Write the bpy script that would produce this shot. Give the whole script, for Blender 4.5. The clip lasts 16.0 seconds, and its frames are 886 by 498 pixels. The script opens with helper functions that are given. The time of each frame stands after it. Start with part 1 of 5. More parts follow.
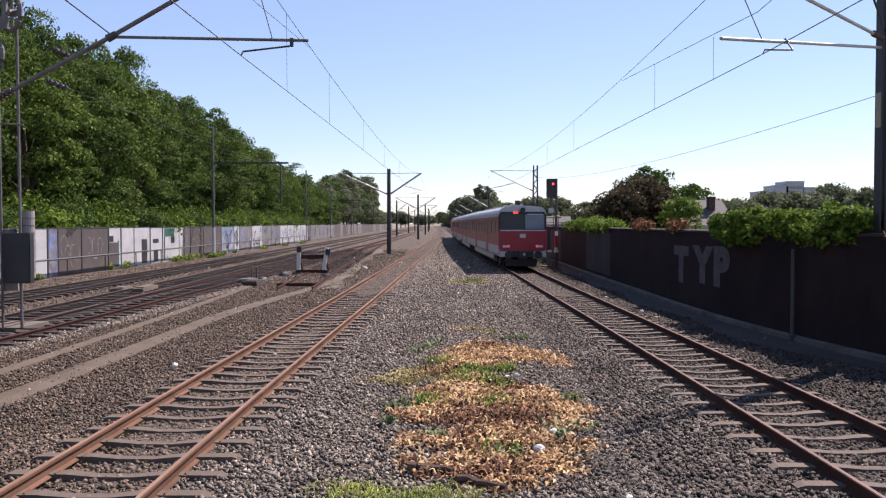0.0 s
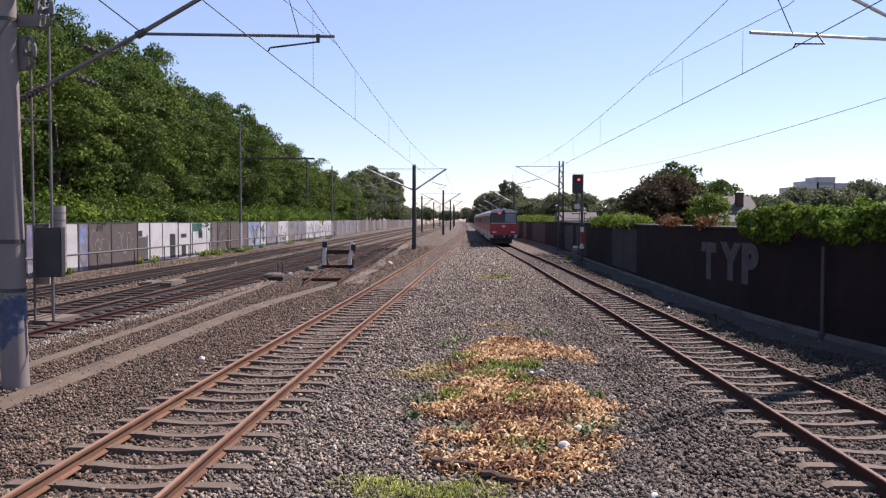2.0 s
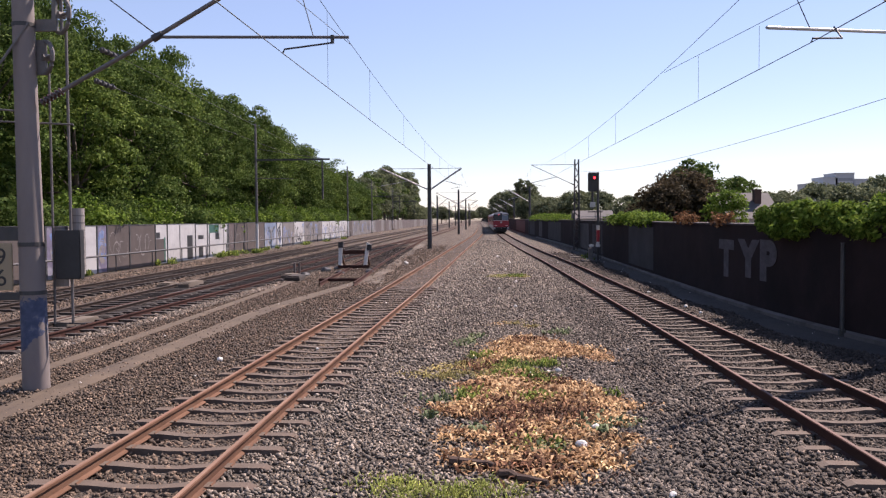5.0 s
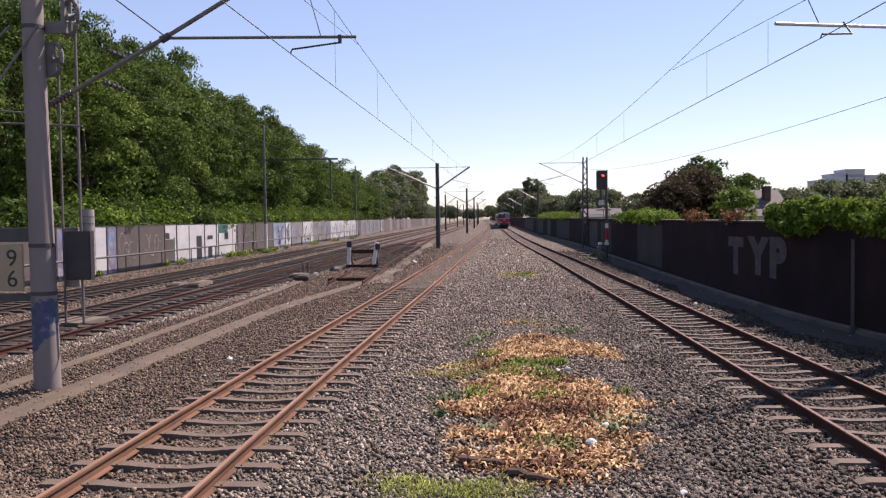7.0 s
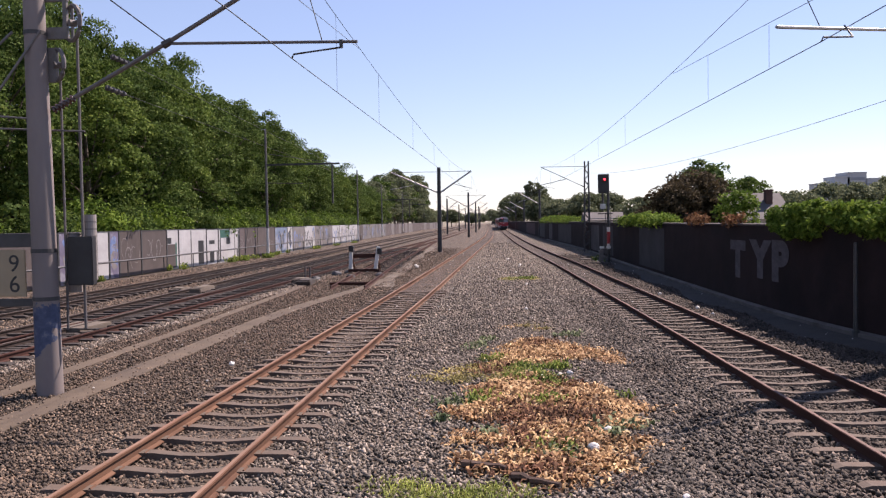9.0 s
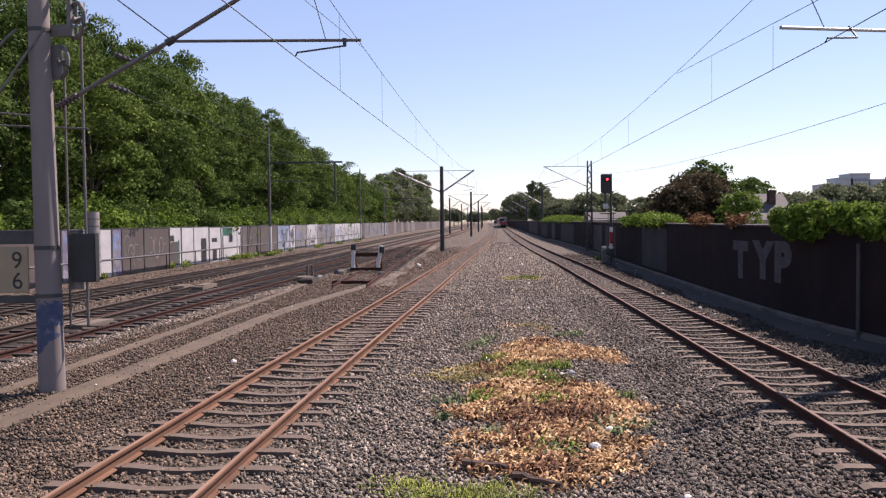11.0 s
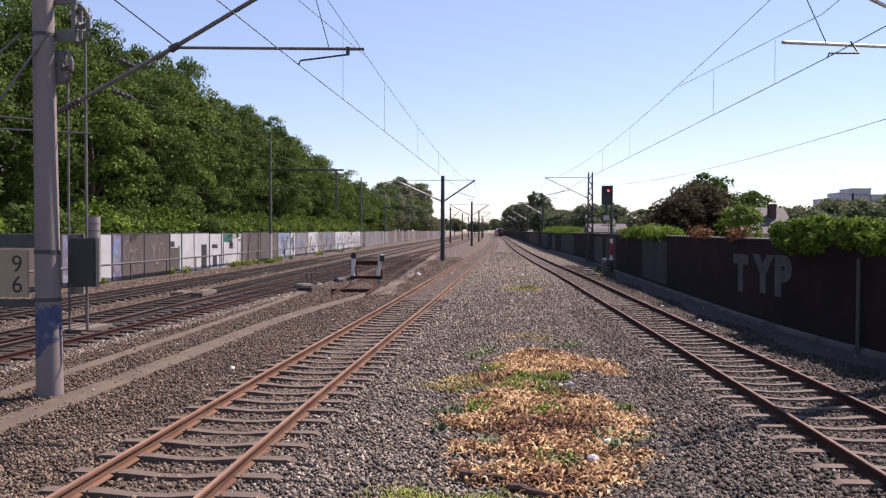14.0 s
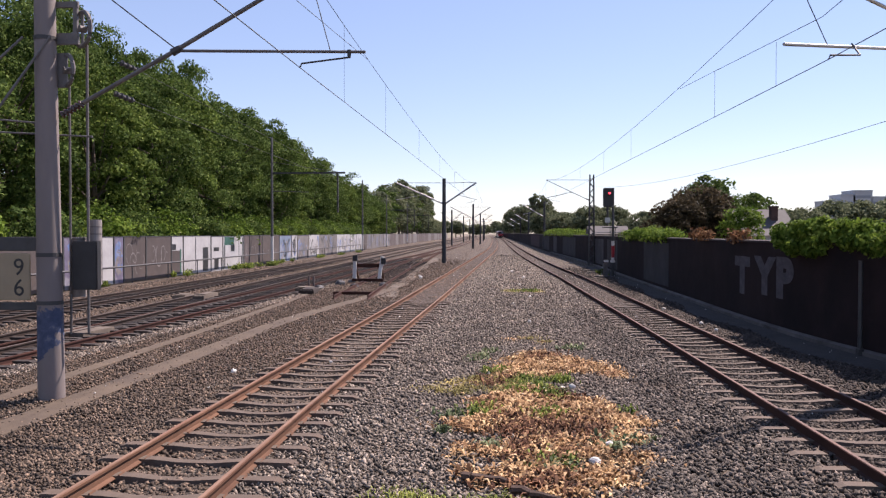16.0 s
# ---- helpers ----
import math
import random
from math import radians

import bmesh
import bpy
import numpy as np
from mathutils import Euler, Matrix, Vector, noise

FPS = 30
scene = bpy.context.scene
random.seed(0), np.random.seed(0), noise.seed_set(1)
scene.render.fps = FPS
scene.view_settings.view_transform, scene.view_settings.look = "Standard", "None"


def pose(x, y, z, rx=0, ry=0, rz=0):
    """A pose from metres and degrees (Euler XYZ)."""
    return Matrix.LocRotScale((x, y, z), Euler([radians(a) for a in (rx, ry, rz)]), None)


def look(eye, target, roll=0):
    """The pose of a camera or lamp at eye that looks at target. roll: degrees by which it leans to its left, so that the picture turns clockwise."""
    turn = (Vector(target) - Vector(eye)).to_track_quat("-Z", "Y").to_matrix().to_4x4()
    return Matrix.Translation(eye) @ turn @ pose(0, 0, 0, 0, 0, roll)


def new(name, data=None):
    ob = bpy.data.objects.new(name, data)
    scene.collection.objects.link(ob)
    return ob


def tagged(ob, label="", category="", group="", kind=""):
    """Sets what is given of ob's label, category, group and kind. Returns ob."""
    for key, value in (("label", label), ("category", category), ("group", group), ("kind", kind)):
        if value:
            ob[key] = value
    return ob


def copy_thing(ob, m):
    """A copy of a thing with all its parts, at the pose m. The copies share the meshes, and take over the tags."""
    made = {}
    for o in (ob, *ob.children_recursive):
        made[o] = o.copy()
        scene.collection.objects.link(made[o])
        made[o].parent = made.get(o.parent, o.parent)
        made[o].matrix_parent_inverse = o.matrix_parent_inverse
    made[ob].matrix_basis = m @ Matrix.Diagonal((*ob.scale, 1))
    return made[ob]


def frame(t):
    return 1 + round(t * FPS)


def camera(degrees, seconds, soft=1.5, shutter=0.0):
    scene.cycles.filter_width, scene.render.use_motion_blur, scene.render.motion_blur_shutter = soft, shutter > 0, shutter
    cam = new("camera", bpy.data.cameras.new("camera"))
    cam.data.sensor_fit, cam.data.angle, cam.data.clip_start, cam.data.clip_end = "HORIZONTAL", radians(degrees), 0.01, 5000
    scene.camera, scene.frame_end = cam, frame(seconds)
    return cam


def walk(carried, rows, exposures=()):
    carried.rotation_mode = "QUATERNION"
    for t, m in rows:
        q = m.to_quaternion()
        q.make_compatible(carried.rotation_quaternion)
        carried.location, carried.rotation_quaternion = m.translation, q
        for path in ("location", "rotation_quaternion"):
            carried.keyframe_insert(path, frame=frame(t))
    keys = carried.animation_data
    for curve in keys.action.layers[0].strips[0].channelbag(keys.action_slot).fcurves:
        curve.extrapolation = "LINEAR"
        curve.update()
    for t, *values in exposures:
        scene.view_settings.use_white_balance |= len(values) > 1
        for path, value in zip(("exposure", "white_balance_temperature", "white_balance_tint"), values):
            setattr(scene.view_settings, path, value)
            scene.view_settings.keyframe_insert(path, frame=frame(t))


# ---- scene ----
cam = camera(58.0, 16.0, soft=1.25)
EYE = (0.0, 0.0, 2.95)
AIM = [  # seconds, yaw, pitch, roll in degrees
    (0, 0.40, -1.83, 0.06), (0.5, 1.19, -1.94, 0.25), (1, 1.32, -2.37, 0.11), (1.5, 1.70, -2.42, 0.02),
    (2, 2.20, -2.14, -0.08), (2.5, 2.76, -1.82, 0.47), (3, 2.89, -2.09, 0.57), (3.5, 2.99, -2.08, 0.49),
    (4, 3.00, -2.10, 0.47), (4.5, 3.14, -2.15, 0.40), (5.7, 3.52, -2.2, 0.57), (7, 3.90, -2.25, 0.74),
    (7.5, 4.05, -2.09, 0.57), (8, 4.24, -1.99, 0.47), (8.5, 4.24, -1.81, 0.76), (9, 4.02, -1.95, 0.91),
    (10.2, 4.1, -2.0, 0.72), (11.5, 4.20, -2.02, 0.55), (12, 3.99, -1.85, 0.66), (12.5, 4.11, -1.78, 0.58),
    (13, 4.15, -1.66, 0.29), (13.5, 4.30, -1.45, -0.02), (14, 4.24, -1.34, -0.17), (14.5, 4.52, -1.11, -0.08),
    (15, 4.38, -1.01, 0.03), (15.5, 4.35, -1.10, 0.05), (16, 4.34, -1.16, -0.08)]
walk(cam, [(t, pose(*EYE, 90 + p, r, y)) for t, y, p, r in AIM], exposures=[(0, 0.9, 6300, 23), (7, 0.9, 6650, 27), (16, 0.9, 6500, 26)])

# ---- light: high summer sun ahead and to the side, clear sky ----
SUN_EL, SUN_AZ = radians(52), radians(47)
world = bpy.data.worlds.new("sky")
scene.world = world
world.use_nodes = True
wn = world.node_tree
sky = wn.nodes.new("ShaderNodeTexSky")
sky.sky_type, sky.sun_disc = "NISHITA", False
sky.sun_elevation, sky.sun_rotation = SUN_EL, SUN_AZ
sky.air_density, sky.dust_density, sky.ozone_density = 1.0, 0.05, 1.6
wn.nodes["Background"].inputs[1].default_value = 0.078
haze = wn.nodes.new("ShaderNodeMix")  # pale summer haze over the whole sky
haze.data_type = "RGBA"
haze.inputs[0].default_value, haze.inputs[7].default_value = 0.24, (4.2, 5.5, 8.0, 1)
wn.links.new(sky.outputs[0], haze.inputs[6])
wn.links.new(haze.outputs[2], wn.nodes["Background"].inputs[0])
sun = new("sun", bpy.data.lights.new("sun", "SUN"))
sun.data.energy, sun.data.angle, sun.data.color = 5.0, radians(0.55), (1.0, 0.91, 0.78)
S = Vector((math.cos(SUN_EL) * math.sin(SUN_AZ), math.cos(SUN_EL) * math.cos(SUN_AZ), math.sin(SUN_EL)))
sun.matrix_basis = look(S * 50, (0, 0, 0))


# ---- materials ----
def nodes_of(name):
    m = bpy.data.materials.new(name)
    m.use_nodes = True
    nt = m.node_tree
    return m, nt, nt.nodes["Principled BSDF"]


def add_ramp(nt, fac, stops):
    r = nt.nodes.new("ShaderNodeValToRGB")
    while len(r.color_ramp.elements) < len(stops):
        r.color_ramp.elements.new(0.5)
    for e, (p, c) in zip(r.color_ramp.elements, stops):
        e.position, e.color = p, (*c, 1)
    nt.links.new(fac, r.inputs[0])
    return r.outputs[0]


def add_noise(nt, scale, detail=4.0, rough=0.6, stretch=None):
    tc = nt.nodes.new("ShaderNodeTexCoord")
    n = nt.nodes.new("ShaderNodeTexNoise")
    n.inputs["Scale"].default_value, n.inputs["Detail"].default_value = scale, detail
    n.inputs["Roughness"].default_value = rough
    src = tc.outputs["Object"]
    if stretch:
        mp = nt.nodes.new("ShaderNodeMapping")
        mp.inputs["Scale"].default_value = stretch
        nt.links.new(src, mp.inputs[0])
        src = mp.outputs[0]
    nt.links.new(src, n.inputs["Vector"])
    return n.outputs["Fac"]


def add_mix(nt, fac, a, b, mode="MIX"):
    mx = nt.nodes.new("ShaderNodeMix")
    mx.data_type, mx.blend_type = "RGBA", mode
    for sock, v in ((mx.inputs[0], fac), (mx.inputs[6], a), (mx.inputs[7], b)):
        if isinstance(v, (int, float)):
            sock.default_value = v
        elif isinstance(v, tuple):
            sock.default_value = (*v, 1)
        else:
            nt.links.new(v, sock)
    return mx.outputs[2]


def add_bump(nt, bsdf, h, strength, dist=0.02):
    b = nt.nodes.new("ShaderNodeBump")
    b.inputs["Strength"].default_value, b.inputs["Distance"].default_value = strength, dist
    nt.links.new(h, b.inputs["Height"])
    nt.links.new(b.outputs[0], bsdf.inputs["Normal"])


def plain(name, c, rough=0.6, metal=0.0, vary=0.25, scale=6.0, fine=60.0, bump=0.15, dirt=None, stretch=None, island=False):
    """A painted or raw surface: base colour with broad stains, fine grain and relief."""
    m, nt, b = nodes_of(name)
    dark = tuple(v * (1 - vary) for v in c)
    lite = tuple(min(0.9, v * (1 + vary)) for v in c)
    col = add_ramp(nt, add_noise(nt, scale, 5, 0.65, stretch), [(0.3, dark), (0.7, lite)])
    if dirt:
        f = add_ramp(nt, add_noise(nt, scale * 0.45, 6, 0.7, stretch), [(0.48, (0, 0, 0)), (0.68, (1, 1, 1))])
        col = add_mix(nt, f, col, dirt)
    if island:
        gi = nt.nodes.new("ShaderNodeNewGeometry")
        col = add_mix(nt, 0.8, col, add_ramp(nt, gi.outputs["Random Per Island"], [(0, (0.1, 0.1, 0.1)), (0.35, (0.55, 0.54, 0.53)), (0.75, (1.4, 1.37, 1.33)), (0.93, (2.0, 1.95, 1.9)), (1, (2.9, 2.8, 2.7))]), "MULTIPLY")
    nt.links.new(col, b.inputs["Base Color"])
    b.inputs["Roughness"].default_value, b.inputs["Metallic"].default_value = rough, metal
    if bump:
        add_bump(nt, b, add_noise(nt, fine, 3, 0.6), bump, 0.01)
    return m


def leafy(name, stops, rough=0.6, trans=0.3, patch=0.3, low=(0.5, 0.56, 0.52), high=(1.4, 1.32, 1.15)):
    """Leaves and blades, one colour each, with light passing through."""
    m, nt, b = nodes_of(name)
    gi = nt.nodes.new("ShaderNodeNewGeometry")
    col = add_ramp(nt, gi.outputs["Random Per Island"], stops)
    big = add_ramp(nt, add_noise(nt, patch, 3), [(0.3, low), (0.7, high)])
    col = add_mix(nt, 1.0, col, big, "MULTIPLY")
    nt.links.new(col, b.inputs["Base Color"])
    b.inputs["Roughness"].default_value, b.inputs["Specular IOR Level"].default_value = rough + 0.15, 0.08
    t = nt.nodes.new("ShaderNodeBsdfTranslucent")
    nt.links.new(col, t.inputs[0])
    mx = nt.nodes.new("ShaderNodeMixShader")
    mx.inputs[0].default_value = trans
    nt.links.new(b.outputs[0], mx.inputs[1])
    nt.links.new(t.outputs[0], mx.inputs[2])
    nt.links.new(mx.outputs[0], nt.nodes["Material Output"].inputs[0])
    return m


def gravel(name, tint, brown, scale=22.0):
    """Crushed stone: cells with a tone each, shade painted into the gaps, rust-brown stains."""
    m, nt, b = nodes_of(name)
    tc = nt.nodes.new("ShaderNodeTexCoord")
    v = nt.nodes.new("ShaderNodeTexVoronoi")
    v.inputs["Scale"].default_value = scale
    v.inputs["Randomness"].default_value = 1.0
    nt.links.new(tc.outputs["Object"], v.inputs["Vector"])
    sep = nt.nodes.new("ShaderNodeSeparateColor")
    nt.links.new(v.outputs["Color"], sep.inputs[0])
    col = add_ramp(nt, sep.outputs[0], [(0.0, tuple(x * 0.35 for x in tint)), (0.55, tint), (0.9, tuple(x * 1.5 for x in tint)), (1.0, tuple(x * 2.6 for x in tint))])
    stain = add_ramp(nt, add_noise(nt, 0.55, 6, 0.7), [(0.42, (0, 0, 0)), (0.66, (1, 1, 1))])
    col = add_mix(nt, stain, col, add_mix(nt, 1.0, col, brown, "MULTIPLY"))
    gap_shade = add_ramp(nt, v.outputs["Distance"], [(0.25, (1, 1, 1)), (0.75, (0.42, 0.4, 0.38))])
    col = add_mix(nt, 1.0, col, gap_shade, "MULTIPLY")
    fine = add_ramp(nt, add_noise(nt, 90, 3), [(0.3, (0.7, 0.7, 0.7)), (0.7, (1.25, 1.25, 1.25))])
    col = add_mix(nt, 1.0, col, fine, "MULTIPLY")
    nt.links.new(col, b.inputs["Base Color"])
    b.inputs["Roughness"].default_value = 0.9
    inv = nt.nodes.new("ShaderNodeMath")
    inv.operation = "SUBTRACT"
    inv.inputs[0].default_value = 1.0
    nt.links.new(v.outputs["Distance"], inv.inputs[1])
    add_bump(nt, b, inv.outputs[0], 0.9, 0.05)
    return m


def glow(name, c, power):
    m, nt, b = nodes_of(name)
    b.inputs["Base Color"].default_value = (*c, 1)
    b.inputs["Emission Color"].default_value = (*c, 1)
    b.inputs["Emission Strength"].default_value = power
    return m


M_BALLAST = gravel("ballast_grey", (0.1181, 0.0945, 0.0735), (1.0, 0.85, 0.72))
M_BALLAST_B = gravel("ballast_brown", (0.112, 0.0849, 0.063), (0.95, 0.77, 0.6), 26)
M_BALLAST_R = gravel("rust_stained_ballast", (0.0788, 0.056, 0.0411), (0.9, 0.74, 0.6), 24)
M_STONE = plain("ballast_stone", (0.1575, 0.1339, 0.112), 0.9, 0, 0.3, 0.8, 40, 0.3, dirt=(0.1706, 0.1383, 0.1111), island=True)
M_STONE_B = plain("brown_ballast_stone", (0.108, 0.079, 0.058), 0.9, 0, 0.3, 0.8, 40, 0.3, dirt=(0.097, 0.067, 0.048), island=True)
M_STONE_D = plain("dark_ballast_stone", (0.0875, 0.0726, 0.0613), 0.9, 0, 0.3, 0.8, 40, 0.3, dirt=(0.0744, 0.0569, 0.0455), island=True)
# Brown stone, darkened further so its colour carries shade near the wall.
M_STONE_SHADE = plain("shade_dark_brown_stone", (0.043, 0.033, 0.027), 0.9, 0, 0.3, 0.8, 40, 0.3, dirt=(0.038, 0.027, 0.021), island=True)
M_WHITE_STONE = plain("pale_litter", (0.6125, 0.595, 0.56), 0.8, 0, 0.15, 8, 40, 0.3)
M_EARTH = plain("dry_earth", (0.175, 0.1444, 0.105), 0.95, 0, 0.35, 0.3, 12, 0.5, dirt=(0.0788, 0.0875, 0.035))
M_PATH = plain("dusty_path", (0.1181, 0.0963, 0.077), 0.95, 0, 0.25, 1.2, 30, 0.4, dirt=(0.0875, 0.0683, 0.0525))
M_DUCT = plain("dusty_duct", (0.0919, 0.0674, 0.0464), 0.95, 0, 0.22, 1.2, 30, 0.4, dirt=(0.0718, 0.0525, 0.0385))
# Smooth fine ground, coloured near-black to deepen the wall's shadow.
M_CINDER_SHADE = plain("shade_dark_cinder", (0.0298, 0.0254, 0.0245), 0.95, 0, 0.35, 1.1, 35, 0.6, dirt=(0.0438, 0.0359, 0.0306))
M_RUST = plain("rusty_steel", (0.1313, 0.0718, 0.0464), 0.85, 0.0, 0.35, 3.5, 50, 0.3, dirt=(0.0875, 0.0438, 0.0306), stretch=(1, 0.25, 1))
M_RAILHEAD = plain("dull_railhead", (0.21, 0.1313, 0.0945), 0.75, 0.05, 0.25, 4, 60, 0.1, dirt=(0.175, 0.0875, 0.0613), stretch=(1, 0.1, 1))
M_DARKRAIL = plain("dark_rail_steel", (0.0394, 0.0289, 0.0245), 0.85, 0.0, 0.3, 3, 40, 0.2)
# Dark rust of the sidings; beside the wall it paints the rails' shade.
M_RUST_DARK_SHADE = plain("dark_and_shade_rust", (0.054, 0.025, 0.0195), 0.85, 0.0, 0.35, 3, 50, 0.3, dirt=(0.0438, 0.0245, 0.021), stretch=(1, 0.25, 1))
for mat in (M_RUST, M_RAILHEAD, M_DARKRAIL, M_RUST_DARK_SHADE):
    mat.node_tree.nodes["Principled BSDF"].inputs["Specular IOR Level"].default_value = 0.15
M_GEAR = plain("grimy_grey_steel", (0.1313, 0.1225, 0.1181), 0.6, 0.3, 0.25, 4, 50, 0.15)
# Rusty railhead, darkened to go with the shaded rails beside the wall.
M_HEAD_SHADE = plain("shade_rusty_railhead", (0.125, 0.066, 0.05), 0.75, 0.05, 0.25, 4, 60, 0.1, dirt=(0.0963, 0.0525, 0.0394), stretch=(1, 0.1, 1))
M_SHINE = plain("run_railhead", (0.0963, 0.0788, 0.07), 0.65, 0.15, 0.15, 4, 60, 0.05)
M_SLEEPER = plain("sleeper_concrete", (0.1006, 0.0752, 0.0578), 0.9, 0, 0.3, 2.5, 45, 0.35, dirt=(0.0875, 0.056, 0.0403))
M_WOODSLEEPER = plain("tarred_wood", (0.0298, 0.0219, 0.0175), 0.85, 0, 0.4, 3, 30, 0.5)
M_CONCRETE = plain("concrete", (0.2188, 0.2013, 0.1925), 0.85, 0, 0.14, 1.5, 60, 0.25, dirt=(0.2625, 0.2275, 0.2188))
M_MASTCON = plain("spun_concrete", (0.1881, 0.1619, 0.1531), 0.75, 0, 0.12, 1.6, 70, 0.15, dirt=(0.1575, 0.1313, 0.1313), stretch=(1, 1, 0.3))


def sprayed_mast():
    """The mast's concrete with an uneven blue sprayed patch about knee to chest height."""
    m = M_MASTCON.copy()
    m.name = "sprayed_spun_concrete"
    nt = m.node_tree
    bsdf = nt.nodes["Principled BSDF"]
    old = bsdf.inputs["Base Color"].links[0].from_socket
    tc = nt.nodes.new("ShaderNodeTexCoord")
    sep = nt.nodes.new("ShaderNodeSeparateXYZ")
    nt.links.new(tc.outputs["Object"], sep.inputs[0])

    def calc(op, x, y):
        n = nt.nodes.new("ShaderNodeMath")
        n.operation = op
        for s, v in zip(n.inputs, (x, y)):
            if isinstance(v, float):
                s.default_value = v
            else:
                nt.links.new(v, s)
        return n.outputs[0]
    wob = calc("MULTIPLY", calc("SUBTRACT", add_noise(nt, 5.0, 4, 0.7), 0.5), 0.55)
    tilt = calc("MULTIPLY", sep.outputs[0], 0.9)
    z = calc("SUBTRACT", calc("ADD", sep.outputs[2], wob), tilt)
    mask = calc("MULTIPLY", calc("GREATER_THAN", z, 0.82), calc("LESS_THAN", calc("ADD", sep.outputs[2], wob), 1.6))
    side = calc("LESS_THAN", calc("ADD", sep.outputs[0], wob), 0.22)
    blue = add_ramp(nt, add_noise(nt, 9.0, 4), [(0.35, (0.035, 0.05, 0.1)), (0.6, (0.06, 0.08, 0.14)), (0.75, (0.2, 0.2, 0.22))])
    nt.links.new(add_mix(nt, calc("MULTIPLY", mask, side), old, blue), bsdf.inputs["Base Color"])
    return m


M_MASTBLUE = sprayed_mast()
M_KERB = plain("kerb_concrete", (0.1094, 0.0945, 0.0875), 0.9, 0, 0.3, 1.3, 40, 0.3, dirt=(0.0438, 0.035, 0.0315))
M_GALV = plain("galvanised_steel", (0.3937, 0.3937, 0.385), 0.5, 0.6, 0.15, 3, 50, 0.08)
M_DARKSTEEL = plain("dark_steel", (0.0525, 0.0525, 0.0542), 0.55, 0.3, 0.25, 3, 40, 0.1)
M_WIRE = plain("copper_wire", (0.1138, 0.1181, 0.1138), 0.6, 0.4, 0.15, 2, 20, 0)
M_BROWNCER = plain("brown_ceramic", (0.0613, 0.0306, 0.0219), 0.25, 0, 0.1, 6, 20, 0)
M_WALL = plain("dark_brick_wall", (0.024, 0.0155, 0.0155), 0.95, 0, 0.35, 0.5, 14, 0.5, dirt=(0.014, 0.0105, 0.0115))
M_WALL.node_tree.nodes["Principled BSDF"].inputs["Specular IOR Level"].default_value = 0.15
M_COPING = plain("wall_coping", (0.0394, 0.0298, 0.028), 0.9, 0, 0.25, 1.5, 30, 0.3)
M_PALEGRAF = plain("pale_grey_spray", (0.0525, 0.0481, 0.0525), 0.85, 0, 0.4, 0.9, 30, 0.1, dirt=(0.0227, 0.0175, 0.0184))
M_FADED = plain("faded_letter_spray", (0.0718, 0.0648, 0.0726), 0.92, 0, 0.45, 2.6, 30, 0.1, dirt=(0.0438, 0.0368, 0.0403))
M_GREYPATCH = plain("faint_grey_spray", (0.028, 0.0245, 0.0262), 0.9, 0, 0.5, 0.8, 30, 0.1, dirt=(0.0175, 0.0131, 0.0136))
M_REDPATCH = plain("red_brick_patch", (0.0481, 0.0192, 0.0192), 0.9, 0, 0.3, 0.8, 20, 0.3, dirt=(0.0438, 0.0175, 0.0175))
M_BLACK = plain("black_paint", (0.0175, 0.0175, 0.0192), 0.55, 0, 0.3, 4, 40, 0.1)
M_TEAL = plain("dark_teal_spray", (0.0175, 0.0788, 0.0613), 0.6, 0, 0.3, 3, 40, 0.1)
M_BLUEPAINT = plain("blue_spray", (0.0875, 0.14, 0.2888), 0.7, 0, 0.3, 3, 40, 0.1, dirt=(0.2625, 0.2625, 0.2975))
FENCE_MATS = {
    "brown": plain("brown_panel", (0.0613, 0.0481, 0.0455), 0.8, 0, 0.2, 1, 40, 0.15, dirt=(0.0744, 0.0578, 0.0525)),
    "white": plain("whitewashed_panel", (0.3675, 0.3675, 0.3762), 0.8, 0, 0.15, 0.8, 40, 0.15, dirt=(0.2625, 0.2625, 0.2669)),
    "violet": plain("violet_panel", (0.1138, 0.1006, 0.1575), 0.75, 0, 0.3, 1.6, 40, 0.1, dirt=(0.2625, 0.2625, 0.2888)),
    "blue": plain("blue_panel", (0.1313, 0.175, 0.2537), 0.75, 0, 0.3, 1.2, 40, 0.1, dirt=(0.315, 0.315, 0.35)),
    "grey": plain("grey_panel", (0.1488, 0.14, 0.14), 0.85, 0, 0.25, 0.9, 40, 0.15, dirt=(0.0963, 0.084, 0.0788)),
    "plum": plain("plum_panel", (0.0788, 0.0595, 0.0613), 0.85, 0, 0.3, 1, 40, 0.15, dirt=(0.0875, 0.0788, 0.07)),
}
GREEN = [(0.0, (0.026, 0.048, 0.012)), (0.45, (0.07, 0.118, 0.031)), (0.85, (0.112, 0.172, 0.048)), (1.0, (0.175, 0.228, 0.073))]
M_LEAF = leafy("tree_leaves", GREEN)
M_LEAF2 = leafy("light_leaves", [(0, (0.0438, 0.0788, 0.014)), (0.5, (0.1138, 0.1925, 0.0298)), (1, (0.2275, 0.315, 0.0656))])
M_LEAFMID = leafy("mid_leaves", [(0, (0.035, 0.0613, 0.0149)), (0.5, (0.0875, 0.1444, 0.0306)), (1, (0.175, 0.2363, 0.0656))])
# Leaf colour made paler and greyer: distance haze is mixed into it.
M_LEAFHAZE = leafy("haze_pale_leaves", [(0, (0.0656, 0.0831, 0.0525)), (0.6, (0.1488, 0.175, 0.1094)), (1, (0.2188, 0.245, 0.1575))])
M_LEAFBROWN = leafy("copper_leaves", [(0, (0.0394, 0.0333, 0.0236)), (0.6, (0.0744, 0.0595, 0.0394)), (1, (0.1138, 0.0919, 0.0613))])
